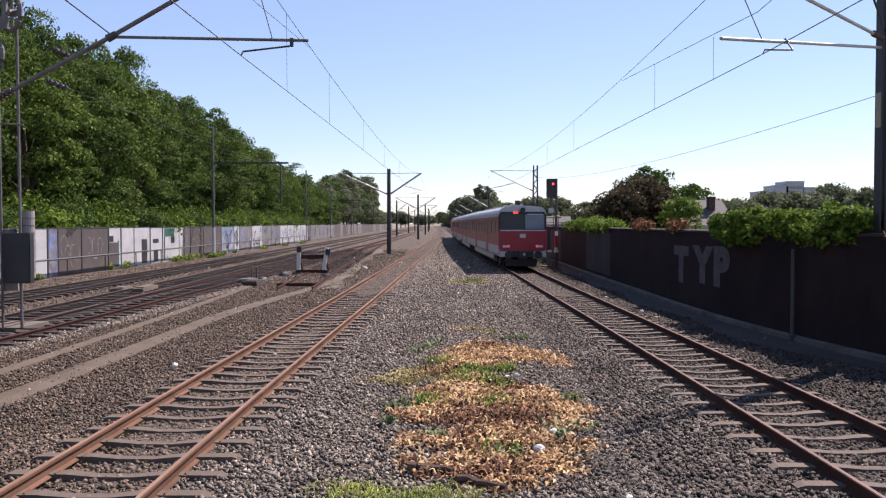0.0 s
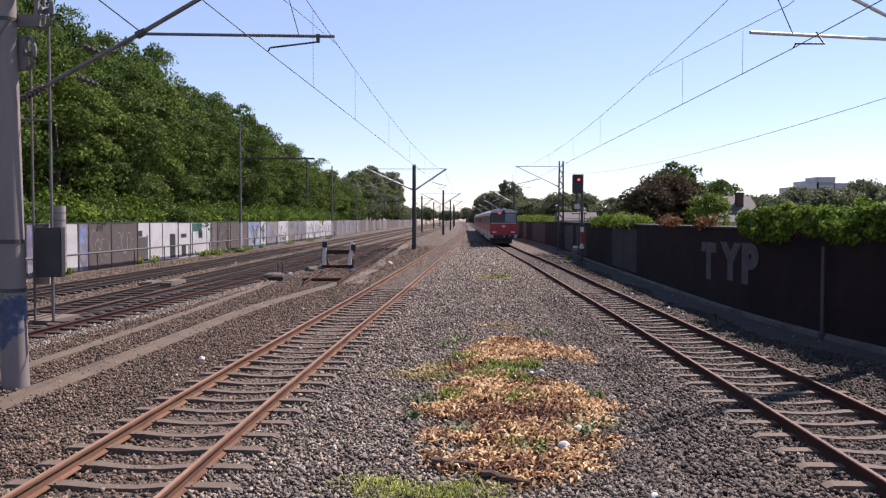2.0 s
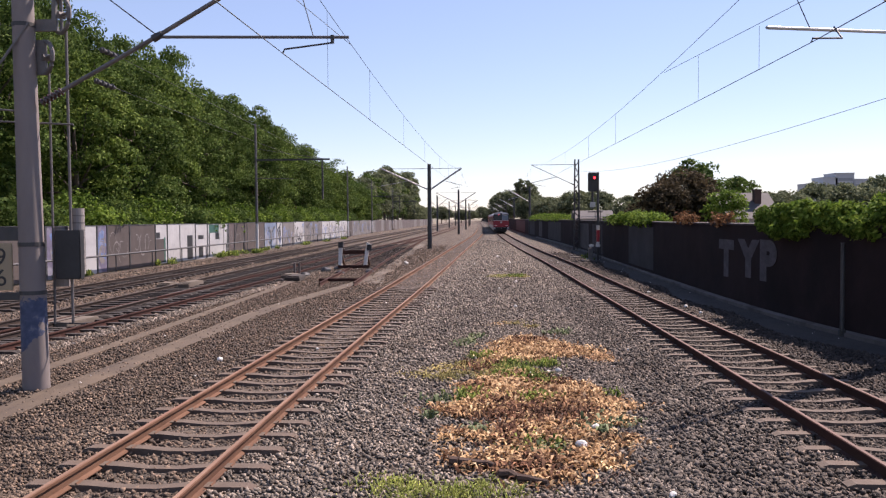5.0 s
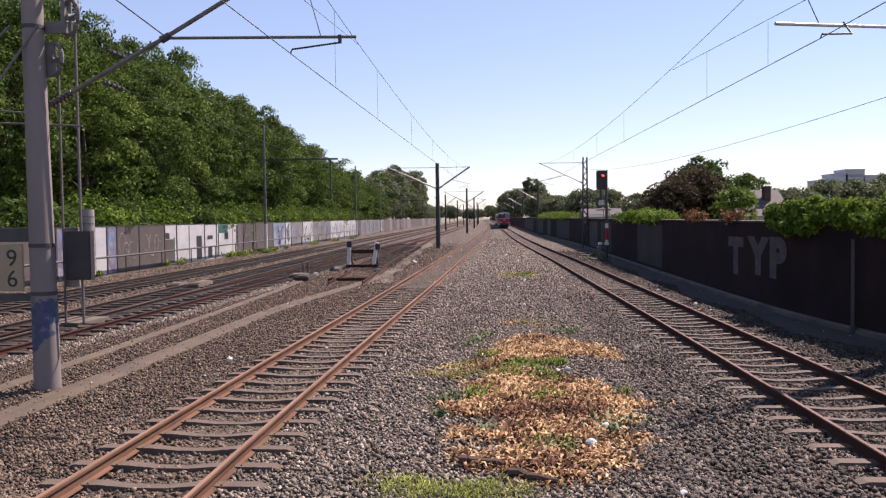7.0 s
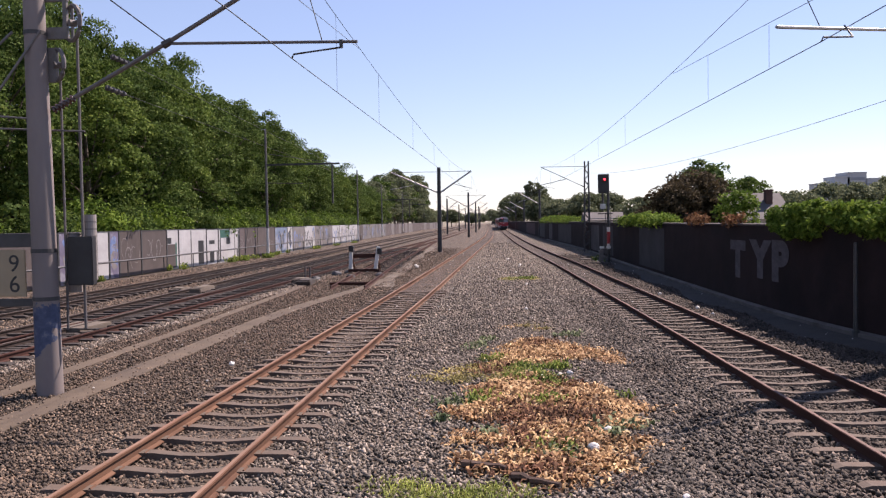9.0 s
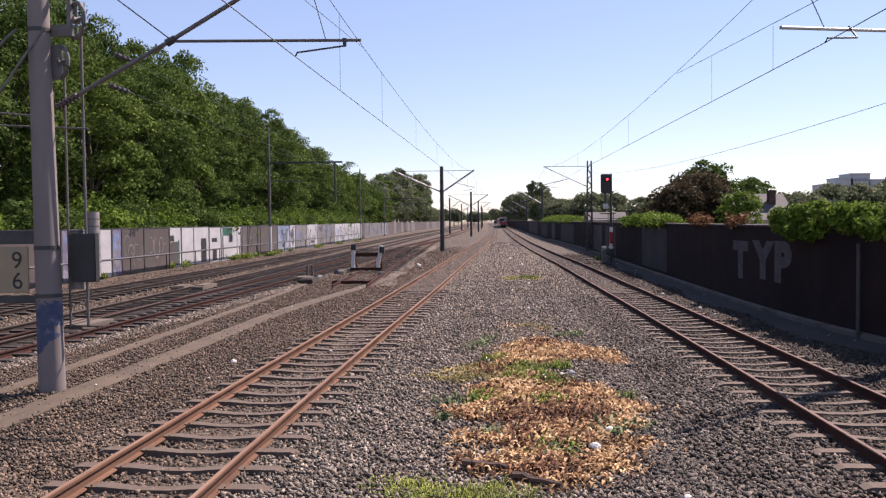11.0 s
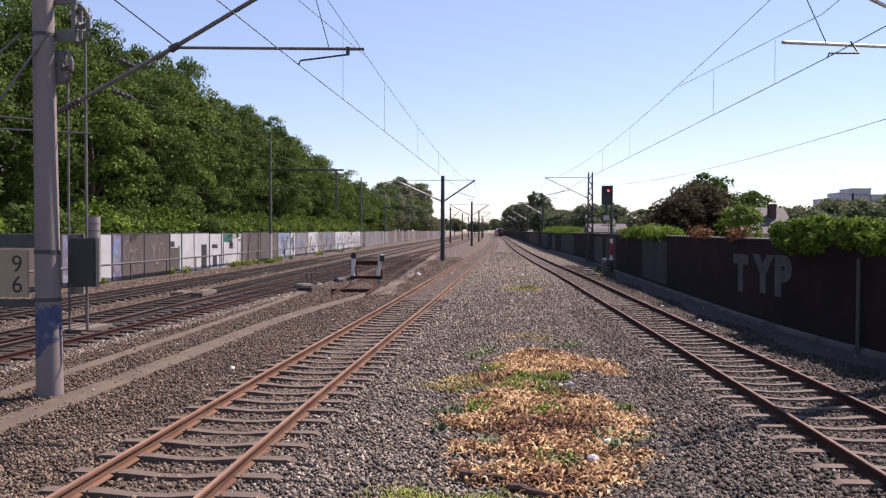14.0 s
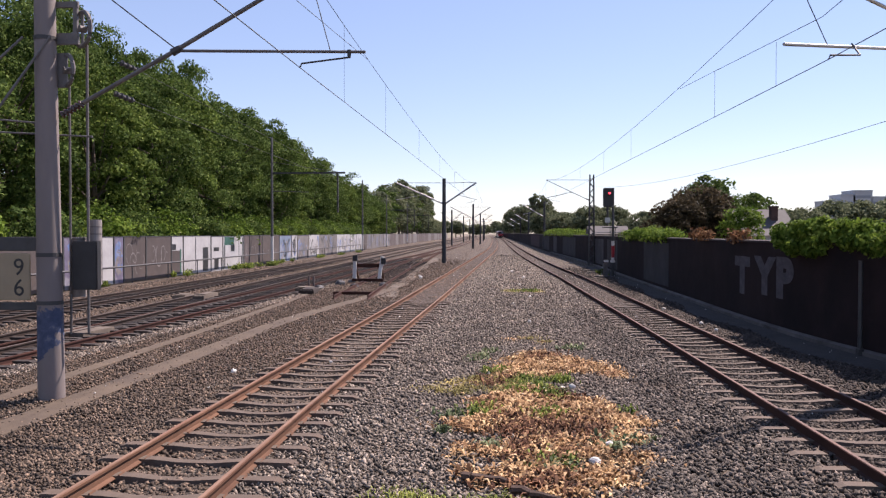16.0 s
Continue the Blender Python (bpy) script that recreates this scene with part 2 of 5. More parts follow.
M_DRY = leafy("dry_weeds", [(0, (0.0613, 0.0298, 0.021)), (0.22, (0.1925, 0.1181, 0.07)), (0.6, (0.4375, 0.2975, 0.1706)), (0.9, (0.6125, 0.4463, 0.2712)), (1, (0.7438, 0.6125, 0.4025))], 0.7, 0.2, 1.3, (0.62, 0.52, 0.5), (1.2, 1.17, 1.05))
M_DRYDARK = leafy("brown_weeds", [(0, (0.0394, 0.021, 0.0175)), (0.5, (0.1138, 0.0595, 0.0438)), (1, (0.2625, 0.1488, 0.1006))], 0.75, 0.1, 1.5)
M_DRYTAN = leafy("straw_weeds", [(0, (0.105, 0.0875, 0.0394)), (0.5, (0.2625, 0.2188, 0.0875)), (1, (0.4025, 0.35, 0.175))], 0.7, 0.2, 1.2)
M_GRASS = leafy("green_weeds", [(0, (0.0438, 0.07, 0.0158)), (0.6, (0.1138, 0.1663, 0.035)), (1, (0.2625, 0.2975, 0.0875))], 0.6, 0.25, 1.2)
M_GREYGREEN = leafy("grey_green_weeds", [(0, (0.035, 0.0525, 0.0306)), (0.6, (0.1138, 0.1488, 0.0831)), (1, (0.2625, 0.2975, 0.2013))], 0.6, 0.2, 1.5)
M_DRYRUST = leafy("rust_brown_leaves", [(0, (0.06, 0.028, 0.018)), (0.5, (0.2, 0.1, 0.055)), (1, (0.36, 0.2, 0.11))], 0.7, 0.2, 1.5)
M_TUFT = leafy("yellow_green_grass", [(0, (0.0788, 0.0875, 0.0262)), (0.6, (0.2275, 0.28, 0.0656)), (1, (0.3937, 0.4375, 0.1488))], 0.6, 0.25, 2.0)
M_BARK = plain("bark", (0.0875, 0.07, 0.0525), 0.95, 0, 0.3, 4, 20, 0.6)
M_RED = plain("train_red", (0.2888, 0.0123, 0.0227), 0.35, 0, 0.12, 1.2, 30, 0.02)
M_TRAINGREY = plain("train_light_grey", (0.4813, 0.4637, 0.455), 0.45, 0, 0.12, 1, 30, 0.02)
M_TRAINROOF = plain("train_roof", (0.4375, 0.4375, 0.4375), 0.55, 0.2, 0.15, 0.8, 30, 0.03)
M_TRAINBLACK = plain("train_black", (0.0158, 0.0158, 0.0175), 0.5, 0, 0.2, 2, 30, 0.05)
M_GLASSDARK = plain("dark_glass", (0.02, 0.024, 0.03), 0.3, 0, 0.1, 1, 10, 0)
M_BLIND = plain("pale_blind_behind_glass", (0.1488, 0.1837, 0.2275), 0.2, 0, 0.1, 2, 10, 0)
M_REDLAMP = glow("red_lamp", (1.0, 0.03, 0.04), 4.0)
M_REDSIGN = glow("red_display", (0.9, 0.06, 0.05), 0.7)
M_SIGNYEL = plain("pale_sign_enamel", (0.2888, 0.2275, 0.1444), 0.5, 0, 0.08, 3, 40, 0.02)
M_RENDER = plain("pale_render", (0.35, 0.3412, 0.3325), 0.85, 0, 0.1, 0.4, 10, 0.1)
M_ROOF = plain("grey_roof_tiles", (0.0656, 0.0613, 0.063), 0.8, 0, 0.2, 0.6, 12, 0.4)
M_BRICK = plain("dark_brick", (0.0613, 0.0333, 0.028), 0.9, 0, 0.25, 2, 20, 0.3)
# The tower's bluish paleness is distance haze put into both colours.
M_TOWER = plain("hazy_concrete", (0.315, 0.3412, 0.3762), 0.9, 0, 0.08, 0.1, 4, 0.05)
M_TOWERWIN = plain("hazy_windows", (0.175, 0.2013, 0.2363), 0.5, 0, 0.1, 0.1, 4, 0)


# ---- building helpers ----
def part(name, bm, material, parent=None, label=""):
    me = bpy.data.meshes.new(name)
    bm.to_mesh(me)
    bm.free()
    me.materials.append(material)
    ob = new(name, me)
    if parent is not None:
        ob.parent = parent
    if label:
        tagged(ob, label)
    return ob


def shared(name, me, parent, m):
    ob = new(name, me)
    ob.parent, ob.matrix_basis = parent, m
    return ob


def box(bm, x, y, z, sx, sy, sz, m=None, bev=0.0):
    """A block centred on x, y with its foot at z."""
    t = Matrix.Translation((x, y, z + sz / 2)) @ (m or Matrix()) @ Matrix.Diagonal((sx, sy, sz, 1))
    r = bmesh.ops.create_cube(bm, size=1, matrix=t)
    if bev:
        es = list({e for v in r["verts"] for e in v.link_edges})
        bmesh.ops.bevel(bm, geom=es, offset=bev, segments=2, affect="EDGES")
    return bm


def rod(bm, p, q, r0, r1=None, seg=10, caps=True):
    p, q = Vector(p), Vector(q)
    m = Matrix.Translation((p + q) / 2) @ (q - p).to_track_quat("Z", "Y").to_matrix().to_4x4()
    bmesh.ops.create_cone(bm, cap_ends=caps, segments=seg, radius1=r0, radius2=r0 if r1 is None else r1, depth=(q - p).length, matrix=m)
    return bm


def B():
    return bmesh.new()


def smooth(ob):
    ob.data.polygons.foreach_set("use_smooth", [True] * len(ob.data.polygons))
    return ob


def empty(name, x, y, z=0.0, rz=0.0, **tags):
    ob = new(name)
    ob.matrix_basis = pose(x, y, z, 0, 0, rz)
    return tagged(ob, **tags)


def raw_mesh(name, verts, faces, material):
    """A mesh from arrays: verts n x 3, faces n x k."""
    me = bpy.data.meshes.new(name)
    n, k = faces.shape
    me.vertices.add(len(verts))
    me.vertices.foreach_set("co", verts.astype(np.float32).ravel())
    me.loops.add(n * k)
    me.loops.foreach_set("vertex_index", faces.astype(np.int32).ravel())
    me.polygons.add(n)
    me.polygons.foreach_set("loop_start", np.arange(0, n * k, k, dtype=np.int32))
    me.update(calc_edges=True)
    me.materials.append(material)
    return me


def spline(ys, xs):
    """A smooth curve x(y) through the given stations."""
    ys, xs = np.array(ys, float), np.array(xs, float)
    d = np.gradient(xs, ys)

    def at(y):
        i = int(np.clip(np.searchsorted(ys, y) - 1, 0, len(ys) - 2))
        h = ys[i + 1] - ys[i]
        s = (y - ys[i]) / h
        if s < 0:
            return xs[0] + d[0] * (y - ys[0])
        if s > 1:
            return xs[-1] + d[-1] * (y - ys[-1])
        return ((2 * s**3 - 3 * s**2 + 1) * xs[i] + (s**3 - 2 * s**2 + s) * h * d[i]
                + (-2 * s**3 + 3 * s**2) * xs[i + 1] + (s**3 - s**2) * h * d[i + 1])
    return at


def heading(path, y):
    """Degrees about z by which a thing that faces +y follows the path."""
    return -math.degrees(math.atan2(path(y + 0.5) - path(y - 0.5), 1.0))


def stations(y0, y1):
    out, y = [y0], y0
    while y < y1:
        y += 1.0 if y < 60 else (3.0 if y < 200 else 10.0)
        out.append(min(y, y1))
    return out


def sweep(bm, path, offset, profile, y0, y1):
    """A profile (x, z) carried along a path in plan."""
    rings = []
    for y in stations(y0, y1):
        a = math.atan(path(y + 0.5) - path(y - 0.5))
        ca, sa = math.cos(a), math.sin(a)
        rings.append([bm.verts.new((path(y) + (offset + px) * ca, y - (offset + px) * sa, pz)) for px, pz in profile])
    n = len(profile)
    for r, q in zip(rings, rings[1:]):
        for i in range(n):
            bm.faces.new((r[i], r[(i + 1) % n], q[(i + 1) % n], q[i]))
    for r in (rings[0], rings[-1]):
        bm.faces.new(r)
    bmesh.ops.recalc_face_normals(bm, faces=bm.faces)
    return bm


# ---- plan: centre lines of the tracks, the wall and the fence ----
track_right = spline([-15, 5, 10, 20, 35, 50, 68, 95, 139, 195, 245, 313, 450, 900], [5.15, 5.14, 5.1, 4.95, 4.62, 4.28, 3.65, 2.95, 2.3, 1.65, 1.3, 0.5, -1.6, -12])
track_left = spline([-15, 5, 9, 18, 24, 30, 43, 65, 100, 138, 195, 245, 313, 450, 900], [-3.88, -3.88, -3.88, -3.76, -3.63, -3.5, -3.28, -2.95, -2.42, -2.0, -2.3, -2.7, -3.5, -5.6, -16])
track_far = spline([-20, 0, 30, 50, 77, 152, 300, 450, 900], [-16.8, -16.8, -16.8, -16.85, -17.3, -18.5, -20, -22, -32])
track_mid = spline([-20, 5, 20, 39, 74, 123, 300, 450, 900], [-12.6, -12.6, -12.65, -12.95, -13.6, -14.4, -16, -18, -28])
track_switch = spline([-20, 8, 17, 30, 40, 60, 75, 100, 150, 300, 450, 900], [-12.2, -11.95, -11.65, -11.2, -11.0, -10.9, -10.6, -10.2, -10, -11.5, -13.5, -23])
track_siding = spline([34.5, 42, 50, 65, 88, 115, 125], [-6.68, -7.1, -7.55, -8.2, -8.95, -9.8, -10.0])
wall_line = spline([2, 10, 14.5, 18, 20.5, 23.5, 27, 34, 53, 73, 90, 114, 170, 250, 350, 450, 900], [12.6, 10.75, 9.75, 8.98, 8.6, 8.32, 8.18, 8.12, 8.1, 8.2, 8.0, 7.3, 6.4, 5.7, 4.0, 2.4, -8.3])
fence_line = spline([0, 20, 60, 81, 104, 150, 250, 400, 900], [-22.2, -22.2, -22.2, -22.7, -23.3, -24.6, -27.2, -29.5, -40])

# ---- ground ----
ground_bm = B()
gx = [-1500, -400, -120, -60, -40, -30, -20, -10, 0, 10, 20, 30, 40, 60, 120, 400, 1500]
gy = [-300, -60, -20, 0, 20, 40, 60, 80, 100, 130, 160, 200, 300, 500, 900, 2000, 4000]
grid = [[ground_bm.verts.new((x, y, -0.05)) for x in gx] for y in gy]
for a, b in zip(grid, grid[1:]):
    for i in range(len(gx) - 1):
        ground_bm.faces.new((a[i], a[i + 1], b[i + 1], b[i]))
tagged(part("ground", ground_bm, M_EARTH), "dry brown earth with sparse grass beyond the tracks", "ground", kind="structure")


def bed(name, left, right, z, material, label, y0=-20, y1=900, cols=2, lump=0.0):
    """A ballast bed between two lines in plan."""
    bm = B()
    rows = []
    for y in stations(y0, y1):
        xs = [left(y) + (right(y) - left(y)) * i / cols for i in range(cols + 1)]
        rows.append([bm.verts.new((x, y, z + lump * noise.noise(Vector((x * 0.6, y * 0.6, z))))) for x in xs])
    for a, b in zip(rows, rows[1:]):
        for i in range(cols):
            bm.faces.new((a[i], a[i + 1], b[i + 1], b[i]))
    return tagged(part(name, bm, material), label, "ballast", kind="structure")


bed("ballast_bed", lambda y: track_left(y) - 1.9, lambda y: wall_line(y) + 0.1, 0.0, M_BALLAST, "grey crushed stone ballast between the two rusty tracks", cols=24, lump=0.022)
bed("ballast_bed", lambda y: fence_line(y) + 0.3, lambda y: track_left(y) - 1.85, -0.004, M_BALLAST_B, "brown crushed stone ballast under the far tracks", cols=30, lump=0.02)


for line in (track_left, track_right):
    bed("stained_ballast", lambda y, line=line: line(y) - 1.25, lambda y, line=line: line(y) + 1.25, 0.028, M_BALLAST_R, "rust-stained ballast filling the track between its rails", 32, 900, 4, 0.01)


# Strip of fine ground whose dark colour adds to the wall's shade.
bed("shade_dark_path", lambda y: wall_line(y) - 1.2 - 0.25 * math.sin(y * 0.7) - 0.12 * math.sin(y * 2.3), lambda y: wall_line(y) - 0.1, 0.034, M_CINDER_SHADE, "fine cinder path by the wall, darkened to deepen its shade", 8, 70, 4, 0.012)
bed("dusty_path", lambda y: track_siding(y) + 1.0, lambda y: track_siding(y) + 1.75 + 0.2 * math.sin(y * 0.4), 0.03, M_PATH, "trodden dusty path along the dead-end siding", 36, 92, 2, 0.012)


# ---- tracks ----
RAIL = [(-0.062, 0.03), (0.062, 0.03), (0.062, 0.042), (0.012, 0.062), (0.009, 0.15), (0.034, 0.162), (0.035, 0.192), (0.026, 0.2),
        (-0.026, 0.2), (-0.035, 0.192), (-0.034, 0.162), (-0.009, 0.15), (-0.012, 0.062), (-0.062, 0.042)]
HEAD = [(-0.024, 0.199), (0.024, 0.199), (0.024, 0.2015), (-0.024, 0.2015)]


def sleeper_mesh(name, length, width, material, waist, proud=0.0):
    """A concrete or wooden sleeper with shoulders at the rail seats and a lower middle."""
    bm = B()
    rings = []
    for s, top, w in ((-1, 0.03, 0.85), (-0.93, 0.062, 1), (-0.42, 0.06, 0.95), (-0.16, 0.06 - waist, 0.8), (0.16, 0.06 - waist, 0.8), (0.42, 0.06, 0.95), (0.93, 0.062, 1), (1, 0.03, 0.85)):
        x, hw, top = s * length / 2, width * w / 2, top + proud
        rings.append([bm.verts.new(c) for c in ((x, -hw, -0.12), (x, -hw * 0.8, top), (x, hw * 0.8, top), (x, hw, -0.12))])
    for a, b in zip(rings, rings[1:]):
        for i in range(4):
            bm.faces.new((a[i], a[(i + 1) % 4], b[(i + 1) % 4], b[i]))
    bm.faces.new(rings[0])
    bm.faces.new(rings[-1])
    bmesh.ops.recalc_face_normals(bm, faces=bm.faces)
    me = bpy.data.meshes.new(name)
    bm.to_mesh(me)
    bm.free()
    me.materials.append(material)
    return me


def clip_mesh():
    bm = B()
    prof = [(-0.115, 0.02), (0.115, 0.02), (0.115, 0.055), (0.095, 0.085), (0.075, 0.06), (-0.075, 0.06), (-0.095, 0.085), (-0.115, 0.055)]
    a, b = ([bm.verts.new((x, y, z)) for x, z in prof] for y in (-0.065, 0.065))
    for i in range(8):
        bm.faces.new((a[i], a[(i + 1) % 8], b[(i + 1) % 8], b[i]))
    bm.faces.new(a)
    bm.faces.new(b)
    bmesh.ops.recalc_face_normals(bm, faces=bm.faces)
    me = bpy.data.meshes.new("rail_clip")
    bm.to_mesh(me)
    bm.free()
    me.materials.append(M_RUST)
    return me


CONC_SLEEPER = sleeper_mesh("sleeper", 2.6, 0.22, M_SLEEPER, 0.032)
WOOD_SLEEPER = sleeper_mesh("sleeper", 2.5, 0.27, M_WOODSLEEPER, 0.0, 0.018)
CLIP = clip_mesh()


def railway(path, y0, y1, label, steel, head, sleeper, sl0, sl1, step=0.68, clips=False):
    t = tagged(new("railway_track"), label, "railway track", "railway tracks")
    for s in (-0.7525, 0.7525):
        r = part("rail", sweep(B(), path, s, RAIL, y0, y1), steel, t)
        part("running_surface", sweep(B(), path, s, HEAD, y0, y1), head, r)
    y = sl0
    while y < sl1:
        rz = heading(path, y) + random.uniform(-0.6, 0.6)
        m = pose(path(y) + random.uniform(-0.03, 0.03), y, random.uniform(-0.002, 0.016), random.uniform(-0.6, 0.6), random.uniform(-0.3, 0.3), rz)
        shared("sleeper", sleeper, t, m)
        if clips and y < 22:
            for s in (-0.7525, 0.7525):
                shared("rail_clip", CLIP, t, pose(path(y) + s, y, 0.0, 0, 0, rz))
        y += step
    return t


railway(track_left, -15, 900, "rusty rails on brown concrete sleepers in grey ballast", M_RUST, M_RAILHEAD, CONC_SLEEPER, 4.4, 34, clips=True)
# Same rust as the track above; darker steel stands for shaded rail sides.
railway(track_right, -15, 900, "rusty rails on concrete sleepers beside the dark wall", M_RUST_DARK_SHADE, M_HEAD_SHADE, CONC_SLEEPER, 4.7, 34, clips=True)
railway(track_far, -20, 900, "dark rails on wooden sleepers along the painted fence", M_DARKRAIL, M_SHINE, WOOD_SLEEPER, 15, 75)
railway(track_mid, -20, 900, "dark steel rails on tarred wooden sleepers", M_DARKRAIL, M_SHINE, WOOD_SLEEPER, 12, 85)
railway(track_switch, -20, 900, "rust-brown rails leaving a switch on wooden sleepers", M_RUST_DARK_SHADE, M_RUST_DARK_SHADE, WOOD_SLEEPER, 12.3, 90)
railway(track_siding, 34.6, 122, "rusty dead-end siding rails ending at a buffer stop", M_RUST_DARK_SHADE, M_RUST_DARK_SHADE, WOOD_SLEEPER, 47, 80, 1.4)

# dusty cable-duct strips between the track groups
strip_a = spline([5, 15.3, 21, 34, 40], [-8.75, -8.85, -8.9, -9.2, -9.5])
strip_b = spline([4, 11.8, 17.3, 26.3, 37, 50, 66, 90, 140], [-7.6, -7.47, -7.36, -7.22, -6.1, -5.6, -5.0, -4.6, -4.4])
for line, w, h, y1 in ((strip_a, 0.17, 0.035, 40), (strip_b, 0.3, 0.03, 46)):
    tagged(part("cable_duct", sweep(B(), line, 0, [(-w, -0.05), (w, -0.05), (w, h), (-w, h)], 4, y1), M_DUCT), "flat dusty concrete cable duct in the ballast", "cable duct", kind="structure")


# ---- dark wall beside the right track ----
def wall_run():
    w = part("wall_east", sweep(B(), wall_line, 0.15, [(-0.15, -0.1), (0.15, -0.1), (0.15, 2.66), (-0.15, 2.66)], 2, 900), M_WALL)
    tagged(w, "long dark brick wall with faded sprayed letters", "wall", kind="structure")
    part("coping", sweep(B(), wall_line, 0.15, [(-0.18, 2.66), (0.18, 2.66), (0.18, 2.715), (0.0, 2.74), (-0.18, 2.715)], 2, 900), M_COPING, w, "reddish weathered coping")
    part("plinth", sweep(B(), wall_line, -0.09, [(-0.1, -0.06), (0.088, -0.06), (0.088, 0.16), (-0.1, 0.13)], 2, 120), M_KERB, w, "pale concrete plinth strip")
    for y0, y1, m in ((40.0, 47.0, M_GREYPATCH), (58, 64, M_GREYPATCH), (66.5, 74, M_PALEGRAF), (90, 104, M_GREYPATCH), (112, 117, M_PALEGRAF), (125, 140, M_GREYPATCH), (150, 185, M_REDPATCH)):
        part("painted_patch", sweep(B(), wall_line, -0.003, [(-0.003, 0.3), (0.002, 0.3), (0.002, 2.45), (-0.003, 2.45)], y0, y1), m, w, "faded sprayed patch")
    # faded letters
    for ch, y, z, size in (("T", 28.76, 0.98, 1.59), ("Y", 26.56, 1.1, 1.5), ("P", 24.9, 1.09, 1.55)):
        c = bpy.data.curves.new("sprayed_letter", "FONT")
        c.body, c.size, c.extrude, c.offset = ch, size, 0.001, 0.1
        c.materials.append(M_FADED)
        ob = new("sprayed_letter", c)
        ob.parent = w
        a = heading(wall_line, y)
        ob.matrix_basis = pose(wall_line(y) - 0.006, y, z, 90, 0, a - 90) @ Matrix.Diagonal((1.5, 1, 1, 1))
    return w


wall_run()
post = tagged(part("wall_post", rod(box(B(), 0, 0, -0.05, 0.14, 0.14, 0.25, bev=0.01), (0, 0, 0), (0, 0, 2.3), 0.055, 0.05, 12), M_DARKSTEEL), "dark grey steel post standing against the dark wall", "post")
post.matrix_basis = pose(8.5, 19.75, 0)


# ---- panel fence of the far side ----
M_PIPE = plain("dark_grey_pipe", (0.0656, 0.0639, 0.0656), 0.6, 0.1, 0.25, 3, 40, 0.1)
M_SCRAWL = plain("pale_thin_spray", (0.175, 0.1575, 0.1575), 0.85, 0, 0.3, 4, 40, 0.1, dirt=(0.0875, 0.0788, 0.0788))


def scrawl(panel, k, n, count, paints, widths, sizes):
    """Curved sprayed lines on a panel's face, each a bent ribbon."""
    for j in range(count):
        yc = -n / 2 + 0.6 + (n - 1.2) * (j + k.uniform(0.2, 0.8)) / count
        zc, r, w = k.uniform(0.9, 1.7), k.uniform(*sizes) * 0.6, k.uniform(*widths) / 2
        a0, sweep_by, tall = k.uniform(0, 6.28), k.uniform(1.5, 4.8), k.uniform(1.0, 1.7)
        bm, last = B(), None
        for i in range(9):
            a = a0 + sweep_by * i / 8
            c, d = math.cos(a), math.sin(a)
            pair = []
            for q in (r - w, r + w):
                y, z = max(-n / 2 + 0.12, min(n / 2 - 0.12, yc + c * q)), max(0.1, min(2.6, zc + d * q * tall))
                pair.append(bm.verts.new((0.053 + 0.0008 * (j % 4), y, z)))
            if last:
                bm.faces.new((last[0], last[1], pair[1], pair[0]))
            last = pair
        part("paint_stroke", bm, k.choice(paints), panel)


